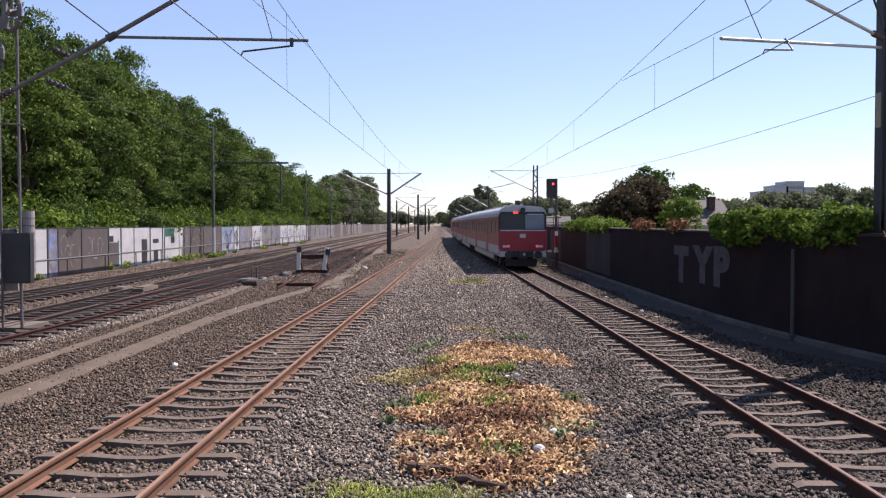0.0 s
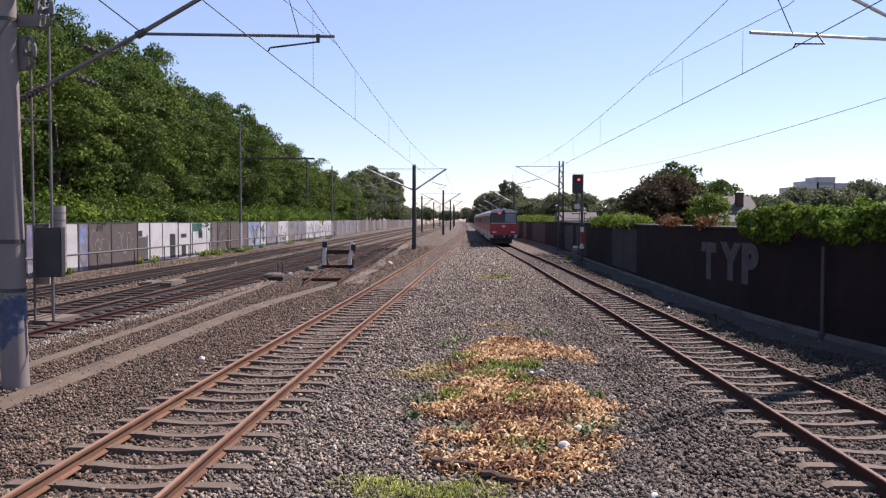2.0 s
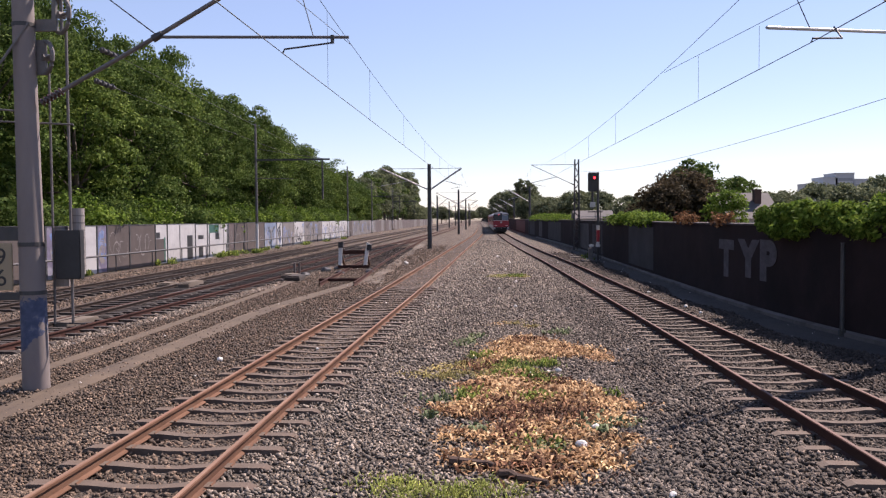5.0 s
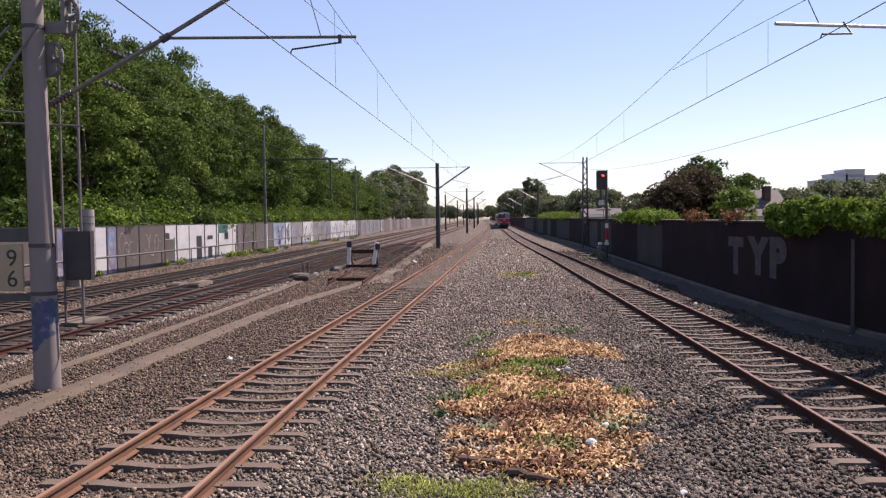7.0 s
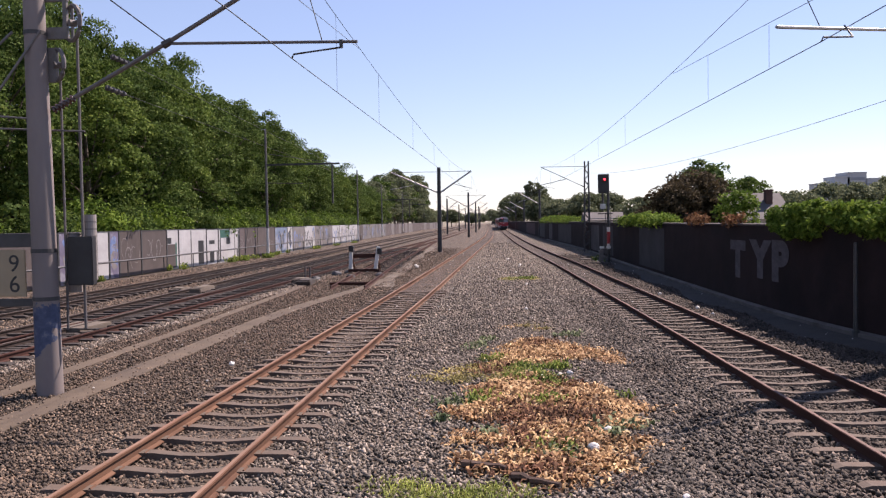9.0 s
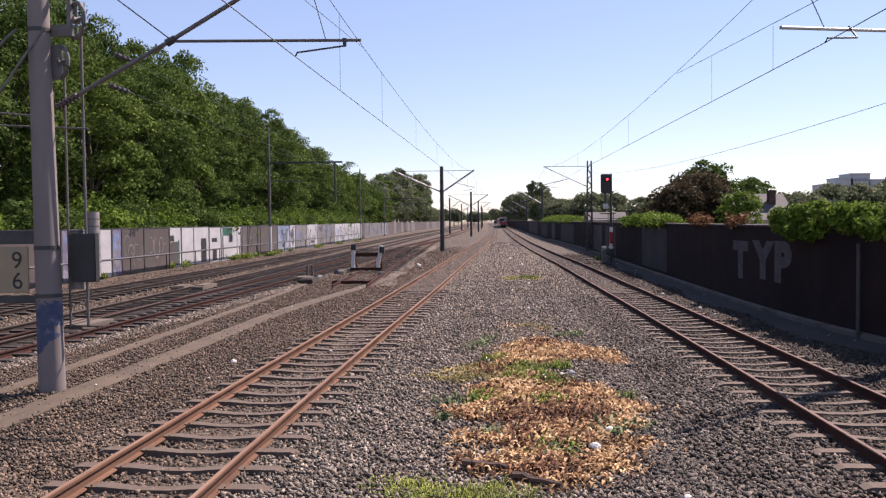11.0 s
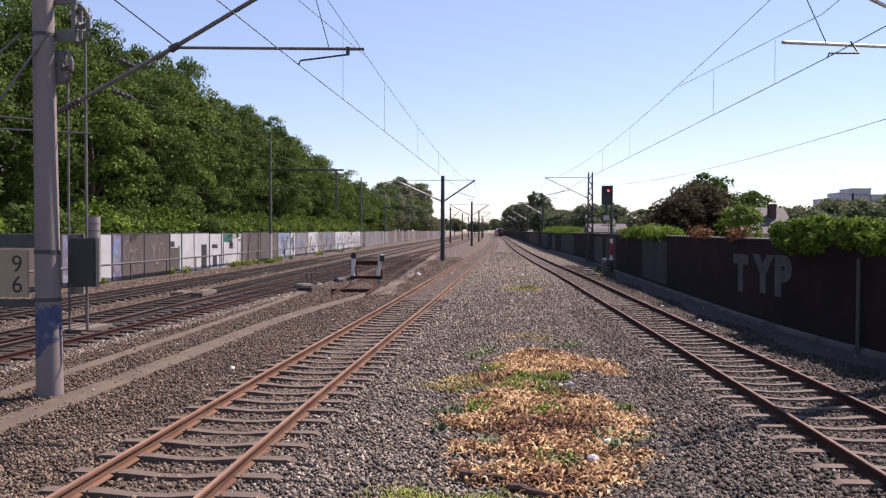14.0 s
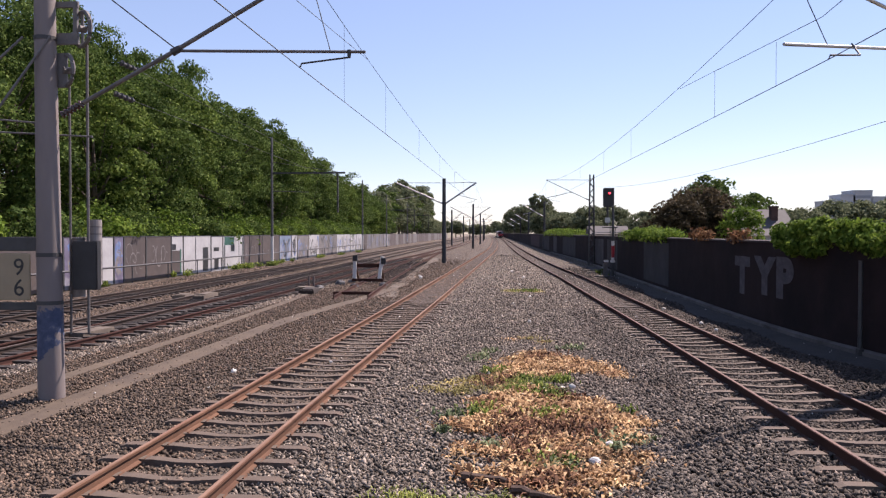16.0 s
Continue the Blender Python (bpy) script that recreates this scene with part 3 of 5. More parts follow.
def fence_run():
    f = tagged(new("fence_west"), "tall concrete panel fence covered with sprayed paint", "fence", kind="structure")
    runs = [(14, 20, "grey"), (20, 26, "brown"), (26, 32, "brown"), (32, 37, "brown"), (37, 38.6, "brown"), (38.6, 40.6, "violet"), (40.6, 42.4, "brown"), (42.4, 43.8, "white"), (43.8, 45.0, "violet"), (45.0, 47.9, "brown"), (47.9, 51.7, "brown"),
            (51.7, 53.7, "white"), (53.7, 59.1, "white"), (59.1, 61.8, "white"), (61.8, 67.3, "white"), (67.3, 69.0, "plum"), (69.0, 73, "brown"), (73, 79.3, "brown"), (79.3, 84.5, "blue"), (84.5, 87, "white")]
    y = 87.0
    while y < 420:
        runs.append((y, y + 6, random.choice(["white", "grey", "white"]) if y < 135 else random.choice(["grey", "plum", "brown", "grey"]) if y < 230 else random.choice(["grey", "plum"])))
        y += 6.0
    for y0, y1, c in runs:
        bm = B()
        x0, x1 = fence_line(y0), fence_line(y1)
        mid, n = Vector(((x0 + x1) / 2, (y0 + y1) / 2, 0)), math.hypot(x1 - x0, y1 - y0)
        rz = -math.degrees(math.atan2(x1 - x0, y1 - y0))
        box(bm, 0, 0, 0, 0.1, n - 0.16, 2.66, bev=0.012)
        p = part("panel", bm, FENCE_MATS[c], f)
        p.matrix_basis = pose(mid.x, mid.y, random.uniform(-0.04, 0.03), 0, 0, rz)
        q = part("fence_post", box(B(), 0, 0, 0, 0.16, 0.16, 2.72, bev=0.01), M_DARKSTEEL if y0 < 90 else M_CONCRETE, f)
        q.matrix_basis = pose(x0, y0, 0, 0, 0, rz)
        part("panel_cap", box(B(), 0, 0, 2.66, 0.13, n - 0.16, 0.05), M_DARKSTEEL, p)
        k = random.Random(int(y0 * 10))
        if c in ("white", "grey", "blue") and 70 < y0 < 180:
            scrawl(p, k, n, 11, (M_BLACK, M_BLACK, M_DARKSTEEL, M_BLUEPAINT, M_CONCRETE), (0.1, 0.24), (0.5, 1.0))
        if c in ("brown", "violet", "plum") and 36 < y0 < 80:
            scrawl(p, k, n, 5, (M_SCRAWL,), (0.03, 0.06), (0.35, 0.8))
        if c in ("violet", "blue") and y0 < 50:
            scrawl(p, k, n, 5, (M_BLUEPAINT, M_SCRAWL), (0.12, 0.3), (0.4, 0.8))
        for yc, z, w, h, paint in ((52.45, 0.1, 1.35, 1.6, FENCE_MATS["brown"]), (53.25, 0.1, 0.25, 1.7, M_TEAL), (52.1, 1.74, 0.75, 0.4, M_BLACK), (57.95, 0.08, 1.1, 1.75, M_BLACK), (56.0, 0.1, 0.16, 2.5, M_DARKSTEEL),
                                   (60.3, 1.54, 1.2, 0.3, M_BLACK), (60.3, 0.14, 0.95, 0.8, M_BLACK), (63.4, 1.98, 2.4, 0.64, M_TEAL), (64.2, 1.44, 0.9, 0.53, M_BLACK), (62.25, 0.15, 0.26, 1.82, M_BLACK), (65.9, 0.1, 0.14, 2.5, M_DARKSTEEL), (67.0, 0.1, 0.3, 2.5, M_BLACK)):
            if y0 < yc - w / 2 and yc + w / 2 < y1:
                st = part("paint_stroke", box(B(), 0, 0, 0, 0.004, w, h, bev=0.0015), paint, p)
                st.matrix_basis = pose(0.053, yc - mid.y, z, 0, 0, 0)
    part("handrail_pipe", sweep(B(), fence_line, 0.55, [(0.06 * math.cos(a), 1.0 + 0.06 * math.sin(a)) for a in (0, 1.05, 2.09, 3.14, 4.19, 5.24)], 14, 140), M_PIPE, f, "dark pipe running along the fence")
    y = 15.0
    while y < 140:
        q = part("pipe_post", rod(B(), (0, 0, 0), (0, 0, 1.05), 0.035, 0.035, 8), M_DARKSTEEL, f)
        q.matrix_basis = pose(fence_line(y) + 0.55, y, 0)
        y += 5.0
    return f


fence_run()


# ---- plants ----
def tube(bm, pts, r, seg=8):
    pts = [Vector(p) for p in pts]
    rings = []
    for i, p in enumerate(pts):
        d = (pts[min(i + 1, len(pts) - 1)] - pts[max(i - 1, 0)]).normalized()
        side = d.cross(Vector((0, 0, 1)) if abs(d.z) < 0.9 else Vector((1, 0, 0))).normalized()
        up = side.cross(d)
        rings.append([bm.verts.new(p + (side * math.cos(2 * math.pi * k / seg) + up * math.sin(2 * math.pi * k / seg)) * r) for k in range(seg)])
    for a, b in zip(rings, rings[1:]):
        for k in range(seg):
            bm.faces.new((a[k], a[(k + 1) % seg], b[(k + 1) % seg], b[k]))
    bm.faces.new(rings[0][::-1])
    bm.faces.new(rings[-1])
    return bm


def leaf_arrays(rng, centres, out, size, flat=0.5):
    """Rhombic leaves: a centre each, turned roughly outwards."""
    n = len(centres)
    nrm = out * flat + rng.normal(size=(n, 3)) * 0.6
    nrm /= np.linalg.norm(nrm, axis=1, keepdims=True)
    u = np.cross(nrm, rng.normal(size=(n, 3)))
    u /= np.linalg.norm(u, axis=1, keepdims=True)
    v = np.cross(nrm, u)
    s = size * rng.uniform(0.6, 1.3, (n, 1))
    bend = nrm * s * 0.18
    verts = np.stack([centres - u * s, centres + v * s * 0.55 + bend, centres + u * s, centres - v * s * 0.55 + bend], 1).reshape(-1, 3)
    return verts, np.arange(n * 4).reshape(-1, 4)


def crown_mesh(name, seed, height, radius, low, count, size, material, lobes=60, lift=0.0):
    """A crown of leaf clumps with an uneven outline and gaps."""
    rng = np.random.default_rng(seed)
    d = rng.normal(size=(lobes, 3))
    d /= np.linalg.norm(d, axis=1, keepdims=True)
    half = (height - low) / 2
    reach = rng.uniform(0.45, 1.0, (lobes, 1)) ** 0.6
    mid = d * reach * np.array([radius * 0.85, radius * 0.85, half * 0.88]) + np.array([0, 0, low + half])
    rad = rng.uniform(0.2, 0.42, lobes) * radius * (60 / lobes) ** 0.36
    pick = rng.integers(0, lobes, count)
    o = rng.normal(size=(count, 3))
    o /= np.linalg.norm(o, axis=1, keepdims=True)
    o[:, 2] = np.where(o[:, 2] < -0.3, -o[:, 2], o[:, 2])
    shell = rng.uniform(0.55, 1.05, (count, 1))
    c = mid[pick] + o * shell * rad[pick][:, None] * np.array([1, 1, 0.75])
    c[:, 2] = np.maximum(c[:, 2], 0.1)
    v, f = leaf_arrays(rng, c, o + np.array([0, 0, 0.5]), size)
    return raw_mesh(name, v, f, material), mid, rad


def tree(x, y, seed, height, radius, low, count, size, material, label, category="tree", group="", lobes=60):
    t = empty("tree" if category == "tree" else "bush", x, y, -0.05, label=label, category=category, group=group)
    me, mid, _ = crown_mesh("crown", seed, height, radius, low, count, size, material, lobes)
    ob = new("crown", me)
    ob.parent = t
    bm = B()
    rng = random.Random(seed)
    if category == "tree":
        top = low + (height - low) * 0.62
        bend = (rng.uniform(-0.4, 0.4), rng.uniform(-0.4, 0.4))
        r = height * 0.016
        rod(bm, (0, 0, 0), (bend[0] * 0.5, bend[1] * 0.5, top * 0.5), r * 1.3, r, 9)
        rod(bm, (bend[0] * 0.5, bend[1] * 0.5, top * 0.5), (bend[0], bend[1], top), r, r * 0.45, 8)
        for i in range(9):
            q = mid[rng.randrange(len(mid))]
            z = rng.uniform(0.35, 0.9) * top
            rod(bm, (bend[0] * z / top, bend[1] * z / top, z), tuple(q), r * 0.4, r * 0.1, 6)
    else:
        for i in range(6):
            q = mid[rng.randrange(len(mid))]
            rod(bm, (rng.uniform(-0.3, 0.3), rng.uniform(-0.3, 0.3), 0), tuple(q), 0.04, 0.012, 5)
    part("trunk" if category == "tree" else "stems", bm, M_BARK, t)
    return t


LBL_WOOD = "tall dense green deciduous tree behind the painted fence"
protos = [tree(-30, 30, 11, 17.5, 5.2, 1.5, 26000, 0.135, M_LEAF, LBL_WOOD, group="trees behind the fence", lobes=170),
          tree(-29.5, 38, 12, 16.5, 4.8, 1.2, 25000, 0.13, M_LEAF, LBL_WOOD, group="trees behind the fence", lobes=170),
          tree(-30.5, 46, 13, 18.5, 5.4, 2.0, 26000, 0.135, M_LEAF, LBL_WOOD, group="trees behind the fence", lobes=170),
          tree(-29, 55, 14, 15.5, 5.0, 1.0, 25000, 0.135, M_LEAFMID, "lighter green tree in the wood behind the fence", group="trees behind the fence", lobes=170)]


def wood_row(x, y0, y1, step, scale_at, picks, kinds=None):
    y, i = y0, 0
    r = random.Random(int(y0 + 7 * -x))
    while y < y1:
        k = scale_at(y) * r.uniform(0.9, 1.08)
        src = (kinds or protos)[picks[i % len(picks)]]
        copy_thing(src, pose(x + fence_line(y) + 22.2 + r.uniform(-1.2, 1.2), y, -0.05, 0, 0, r.uniform(0, 360)) @ Matrix.Diagonal((1, 1, k, 1)))
        y += step * r.uniform(0.85, 1.15)
        i += 1


wood_row(-29, 22, 27, 7, lambda y: 0.92, [3])
wood_row(-36, 8, 24, 6, lambda y: 1.08, [3, 1, 3])
wood_row(-30, 8, 20, 6, lambda y: 0.9, [1, 3])
wood_row(-29.5, 63, 212, 7.5, lambda y: float(np.interp(y, [60, 100, 125, 150, 215], [1.08, 1.05, 0.96, 0.84, 0.66])), [1, 3, 0, 2, 1])
wood_row(-37.5, 26, 215, 8.0, lambda y: float(np.interp(y, [26, 60, 100, 125, 160, 210], [1.28, 1.33, 1.28, 1.15, 0.93, 0.72])), [2, 0, 1, 2])
wood_row(-46, 24, 120, 10, lambda y: float(np.interp(y, [26, 60, 100, 120], [1.36, 1.4, 1.4, 1.22])), [0, 2])
far_wood = [tree(-44, 205, 15, 17.0, 5.4, 1.5, 6500, 0.3, M_LEAFHAZE, "tall tree far along the painted fence", group="trees behind the fence"),
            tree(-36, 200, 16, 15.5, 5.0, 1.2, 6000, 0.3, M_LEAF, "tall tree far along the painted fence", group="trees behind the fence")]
wood_row(-30, 215, 385, 11, lambda y: float(np.interp(y, [215, 260, 385], [0.9, 1.35, 1.45])), [0, 1], far_wood)

bush_a = tree(-24.6, 34, 21, 4.6, 2.6, 0.3, 5200, 0.13, M_LEAF2, "bright green bush leaning over the fence", "bush", "bushes behind the fence")
bush_b = tree(-24.8, 41, 22, 4.2, 2.8, 0.2, 5200, 0.13, M_LEAF, "green bush leaning over the fence", "bush", "bushes behind the fence")
for i, y in enumerate(list(range(26, 33, 6)) + list(range(46, 150, 6))):
    r = random.Random(i)
    copy_thing((bush_a, bush_b)[i % 2], pose(fence_line(y) - 2.6 + r.uniform(-0.5, 0.3), y + r.uniform(-1, 1), -0.05, 0, 0, r.uniform(0, 360)))

for i in range(15):  # undergrowth deep in the wood
    copy_thing((bush_a, bush_b)[i % 2], pose(-50 - 2 * math.sin(i), 18 + 6.5 * i, -0.05, 0, 0, 47 * i) @ Matrix.Diagonal((1.8, 1.8, 1.7, 1)))

# trees over the dark wall
GR = "trees beyond the wall"
tree(18.6, 78, 31, 7.9, 3.7, 1.0, 9000, 0.17, M_LEAFBROWN, "copper-leaved tree beyond the dark wall", group=GR, lobes=150)
tree(15.8, 75, 32, 6.4, 2.8, 1.0, 7000, 0.16, M_LEAFBROWN, "copper-leaved tree beyond the dark wall", group=GR)
tree(21.4, 86, 33, 9.4, 3.2, 1.0, 7000, 0.18, M_LEAF, "dark green tree beyond the dark wall", group=GR)
tree(26.8, 90, 38, 7.6, 3.4, 1.0, 6000, 0.18, M_LEAF, "dark green tree beyond the dark wall", group=GR)
tree(19.9, 69, 34, 5.4, 2.0, 1.0, 4000, 0.13, M_LEAF2, "small bright green tree beyond the wall", group=GR)
tree(10.6, 255, 39, 16.6, 3.6, 1.0, 9000, 0.28, M_LEAFHAZE, "tall narrow tree far beyond the wall", group=GR, lobes=150)
tree(13.4, 258, 40, 14.8, 3.2, 1.0, 8000, 0.28, M_LEAFHAZE, "tall narrow tree far beyond the wall", group=GR, lobes=150)
far_a = tree(16, 150, 35, 8.0, 4.6, 1.0, 7000, 0.24, M_LEAFHAZE, "hazy green tree far beyond the wall", group=GR, lobes=150)
far_b = tree(13, 170, 36, 7.4, 5.0, 1.0, 7000, 0.24, M_LEAFHAZE, "hazy green tree far beyond the wall", group=GR, lobes=150)
far_c = tree(12.5, 270, 37, 13.5, 5.2, 1.5, 9000, 0.3, M_LEAFHAZE, "tall dark tree beside the line", group=GR, lobes=150)
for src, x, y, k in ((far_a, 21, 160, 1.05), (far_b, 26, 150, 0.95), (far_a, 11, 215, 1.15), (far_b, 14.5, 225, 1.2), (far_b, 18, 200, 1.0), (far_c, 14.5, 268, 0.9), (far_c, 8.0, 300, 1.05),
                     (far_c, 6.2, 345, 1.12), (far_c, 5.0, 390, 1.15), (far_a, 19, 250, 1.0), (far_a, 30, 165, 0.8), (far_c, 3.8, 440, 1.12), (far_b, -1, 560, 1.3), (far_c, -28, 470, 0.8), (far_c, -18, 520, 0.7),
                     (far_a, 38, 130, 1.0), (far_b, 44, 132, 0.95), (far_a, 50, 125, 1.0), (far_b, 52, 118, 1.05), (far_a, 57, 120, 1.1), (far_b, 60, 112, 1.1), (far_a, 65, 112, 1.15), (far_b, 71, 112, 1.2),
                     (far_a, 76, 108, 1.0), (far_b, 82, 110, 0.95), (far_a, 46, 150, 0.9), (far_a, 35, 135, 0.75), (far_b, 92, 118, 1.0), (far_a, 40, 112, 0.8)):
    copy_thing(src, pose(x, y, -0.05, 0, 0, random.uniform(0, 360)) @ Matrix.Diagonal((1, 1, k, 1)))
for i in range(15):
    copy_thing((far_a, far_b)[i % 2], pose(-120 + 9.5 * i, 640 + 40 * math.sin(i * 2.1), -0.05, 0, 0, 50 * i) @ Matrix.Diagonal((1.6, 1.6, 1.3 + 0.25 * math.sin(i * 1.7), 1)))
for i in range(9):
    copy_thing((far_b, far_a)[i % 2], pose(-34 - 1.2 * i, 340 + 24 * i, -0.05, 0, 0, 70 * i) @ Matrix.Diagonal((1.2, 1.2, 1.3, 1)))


def creeper(name, y0, y1, top, drop, count, seed, material, label, spread=0.7):
    """Leaves that lie over the top of the wall and hang down its face."""
    rng = np.random.default_rng(seed)
    lobes = max(14, int((y1 - y0) * 15))
    ly = rng.uniform(y0 + 0.3, y1 - 0.3, lobes)
    taper = np.sin(np.clip((ly - y0) / (y1 - y0), 0.05, 0.95) * math.pi) ** 0.4
    lx = np.array([wall_line(v) for v in ly]) + rng.uniform(-0.25, spread, lobes)
    lz = 2.72 + rng.uniform(-drop, top - 2.95, lobes) * taper
    rad = rng.uniform(0.16, 0.34, lobes)
    k = rng.integers(0, lobes, count)
    o = rng.normal(size=(count, 3))
    o /= np.linalg.norm(o, axis=1, keepdims=True)
    c = np.stack([lx[k], ly[k], lz[k]], 1) + o * rad[k][:, None] * rng.uniform(0.5, 1.05, (count, 1))
    v, f = leaf_arrays(rng, c, o + np.array([-0.2, 0, 0.6]), 0.075)
    root = tagged(new(name), label, "creeper")
    new("foliage", raw_mesh("foliage", v, f, material)).parent = root
    for i in range(0, lobes, 5):
        x0 = wall_line(ly[i]) + 0.36
        part("stem", tube(B(), [(x0, ly[i] + 0.3, 0.0), (x0, ly[i] + 0.1, 2.0), (lx[i], ly[i], lz[i])], 0.018, 5), M_BARK, root)
    return root


creeper("ivy", 17.0, 24.6, 3.45, 0.22, 30000, 41, M_LEAF2, "thick bright green ivy over the top of the wall")
creeper("ivy", 40.0, 54.5, 3.35, 0.1, 9000, 42, M_LEAF2, "bright green creeper on the wall's coping", 0.9)
creeper("ivy", 90.0, 135.0, 3.7, 0.1, 9000, 43, M_LEAF2, "green creeper along the far wall", 1.6)
creeper("dry_creeper", 27.6, 29.2, 3.15, -0.1, 240, 44, M_DRYRUST, "withered orange creeper on the wall's coping", 0.15)
creeper("dry_creeper", 32.0, 34.6, 3.2, -0.1, 380, 46, M_DRYRUST, "withered orange creeper on the wall's coping", 0.2)
creeper("dry_creeper", 15.4, 16.9, 3.05, 0.1, 900, 45, M_DRYRUST, "withered orange creeper on the wall's coping", 0.5)


# ---- loose stones near the camera ----
def stones(name, xa, xb, y0, y1, count, size, seed, material, label, near=1.35, sink=0.012, clear=()):
    rng = np.random.default_rng(seed)
    y = y0 + (y1 * rng.uniform(0.55, 1.15, count) - y0) * rng.uniform(0, 1, count) ** near
    lo, hi = np.array([xa(v) for v in y]), np.array([xb(v) for v in y])
    x = lo + (hi - lo) * rng.uniform(0, 1, count)
    keep = np.ones(count, bool)
    for line, half, end in clear:
        keep &= (np.abs(x - np.array([line(v) for v in y])) > half * rng.uniform(0.75, 1.15, count)) | (y > end) | (rng.uniform(0, 1, count) < 0.12)
    x, y, count = x[keep], y[keep], int(keep.sum())
    s = size * rng.uniform(0.55, 1.35, (count, 1)) * (1 + np.clip((y - 20) / 60, 0, 0.8))[:, None]
    base = np.array([[1, 0, 0], [-1, 0, 0], [0, 1, 0], [0, -1, 0], [0, 0, 1], [0, 0, -1]], float)
    a = rng.normal(size=(count, 3))
    a /= np.linalg.norm(a, axis=1, keepdims=True)
    b = np.cross(a, rng.normal(size=(count, 3)))
    b /= np.linalg.norm(b, axis=1, keepdims=True)
    rot = np.stack([a, b, np.cross(a, b)], 1)
    shape = base[None] * rng.uniform(0.55, 1.15, (count, 6, 1)) + rng.normal(size=(count, 6, 3)) * 0.26
    v = np.einsum("nij,njk->nik", shape, rot) * s[:, None, :]
    v += np.stack([x, y, np.full(count, sink) + rng.uniform(-0.01, 0.02, count)], 1)[:, None, :]
    tri = np.array([[0, 2, 4], [2, 1, 4], [1, 3, 4], [3, 0, 4], [2, 0, 5], [1, 2, 5], [3, 1, 5], [0, 3, 5]])
    f = (np.arange(count)[:, None, None] * 6 + tri[None]).reshape(-1, 3)
    return tagged(new(name, raw_mesh(name, v.reshape(-1, 3), f, material)), label, "gravel", kind="stuff")


stones("loose_ballast", lambda y: 1.7, lambda y: track_right(y) - 0.8, 5.5, 40, 30000, 0.037, 57, M_STONE_D, "loose dark stones beside the rusty track", 1.5)
stones("loose_ballast", lambda y: track_left(y) + 0.8, lambda y: 2.4 if y < 30 else track_right(y) - 0.8, 5.5, 95, 84000, 0.032, 51, M_STONE, "loose grey crushed stones between the tracks", 1.9)
stones("loose_ballast", lambda y: track_switch(y) + 0.9, lambda y: track_switch(y) + 1.75, 12, 44, 7000, 0.034, 59, M_STONE, "pale grey crushed stones beside the switch rails", 1.4)
stones("loose_ballast", lambda y: track_left(y) - 0.7, lambda y: track_left(y) + 0.7, 5.5, 70, 13000, 0.036, 52, M_STONE_B, "brown crushed stones between the rails", 1.6, -0.012)
stones("loose_ballast", lambda y: track_right(y) - 0.7, lambda y: track_right(y) + 0.7, 7, 60, 22000, 0.036, 53, M_STONE_SHADE, "brown crushed stones between the rails", 1.6, -0.012)
stones("loose_ballast", lambda y: -10.8, lambda y: track_left(y) - 0.8, 8, 80, 80000, 0.027, 54, M_STONE_B, "brown crushed stones beside the open track", 1.9, clear=((strip_a, 0.17, 40), (strip_b, 0.3, 46)))
stones("loose_ballast", lambda y: track_right(y) + 0.8, lambda y: wall_line(y) - 1.15 - 0.25 * math.sin(y * 0.7), 8, 60, 34000, 0.042, 55, M_STONE_SHADE, "brown crushed stones beside the wall, darkened for its shade", 1.7)
stones("loose_ballast", lambda y: -21.0, lambda y: -10.9, 16, 80, 34000, 0.04, 56, M_STONE_B, "grey crushed stones among the far tracks", 1.4, -0.012)
stones("pale_chips", lambda y: -10.0, lambda y: wall_line(y) - 0.4, 13, 90, 300, 0.02, 58, M_WHITE_STONE, "scattered pale chips and litter on the ballast", 1.3, 0.035)


# ---- withered weeds between the tracks ----
def weeds(name, spots, count, length, seed, material, label, upright=0.5, width=0.1):
    """Bent blades round the given spots (x, y, rx, ry)."""
    rng = np.random.default_rng(seed)
    sp = np.array(spots, float)
    area = sp[:, 2] * sp[:, 3]
    tufts = max(12, count // 55)
    k = rng.choice(len(sp), tufts, p=area / area.sum())
    ang, rr = rng.uniform(0, 2 * math.pi, tufts), rng.uniform(0, 1, tufts) ** 0.6
    tx, ty = sp[k, 0] + np.cos(ang) * rr * sp[k, 2], sp[k, 1] + np.sin(ang) * rr * sp[k, 3]
    q = rng.integers(0, tufts, count)
    wide = rng.uniform(0.05, 0.17, tufts) * (1 + length)
    x = tx[q] + rng.normal(size=count) * wide[q]
    y = ty[q] + rng.normal(size=count) * wide[q] * 1.2
    d = rng.uniform(0, 2 * math.pi, count)
    ln = length * rng.uniform(0.45, 1.4, count)
    out = np.stack([np.cos(d), np.sin(d), np.zeros(count)], 1)
    side = np.stack([-np.sin(d), np.cos(d), rng.uniform(-0.4, 0.4, count)], 1) * (ln * width)[:, None]
    root = np.stack([x, y, rng.uniform(0.0, 0.05, count)], 1)
    up = np.array([0, 0, 1.0]) * (rng.uniform(0.15, 1.0, count) * upright * ln)[:, None]
    mid = root + out * (ln * 0.35)[:, None] + up
    tip = root + out * (ln * 0.85)[:, None] + up * rng.uniform(0.2, 1.3, (count, 1))
    v = np.stack([root - side * 0.5, root + side * 0.5, mid + side, mid - side, tip], 1).reshape(-1, 3)
    i = np.arange(count)[:, None] * 5
    f = np.concatenate([i + np.array([[0, 1, 2]]), i + np.array([[0, 2, 3]]), i + np.array([[3, 2, 4]])])
    return tagged(new(name, raw_mesh(name, v, f, material)), label, "weeds", kind="stuff")


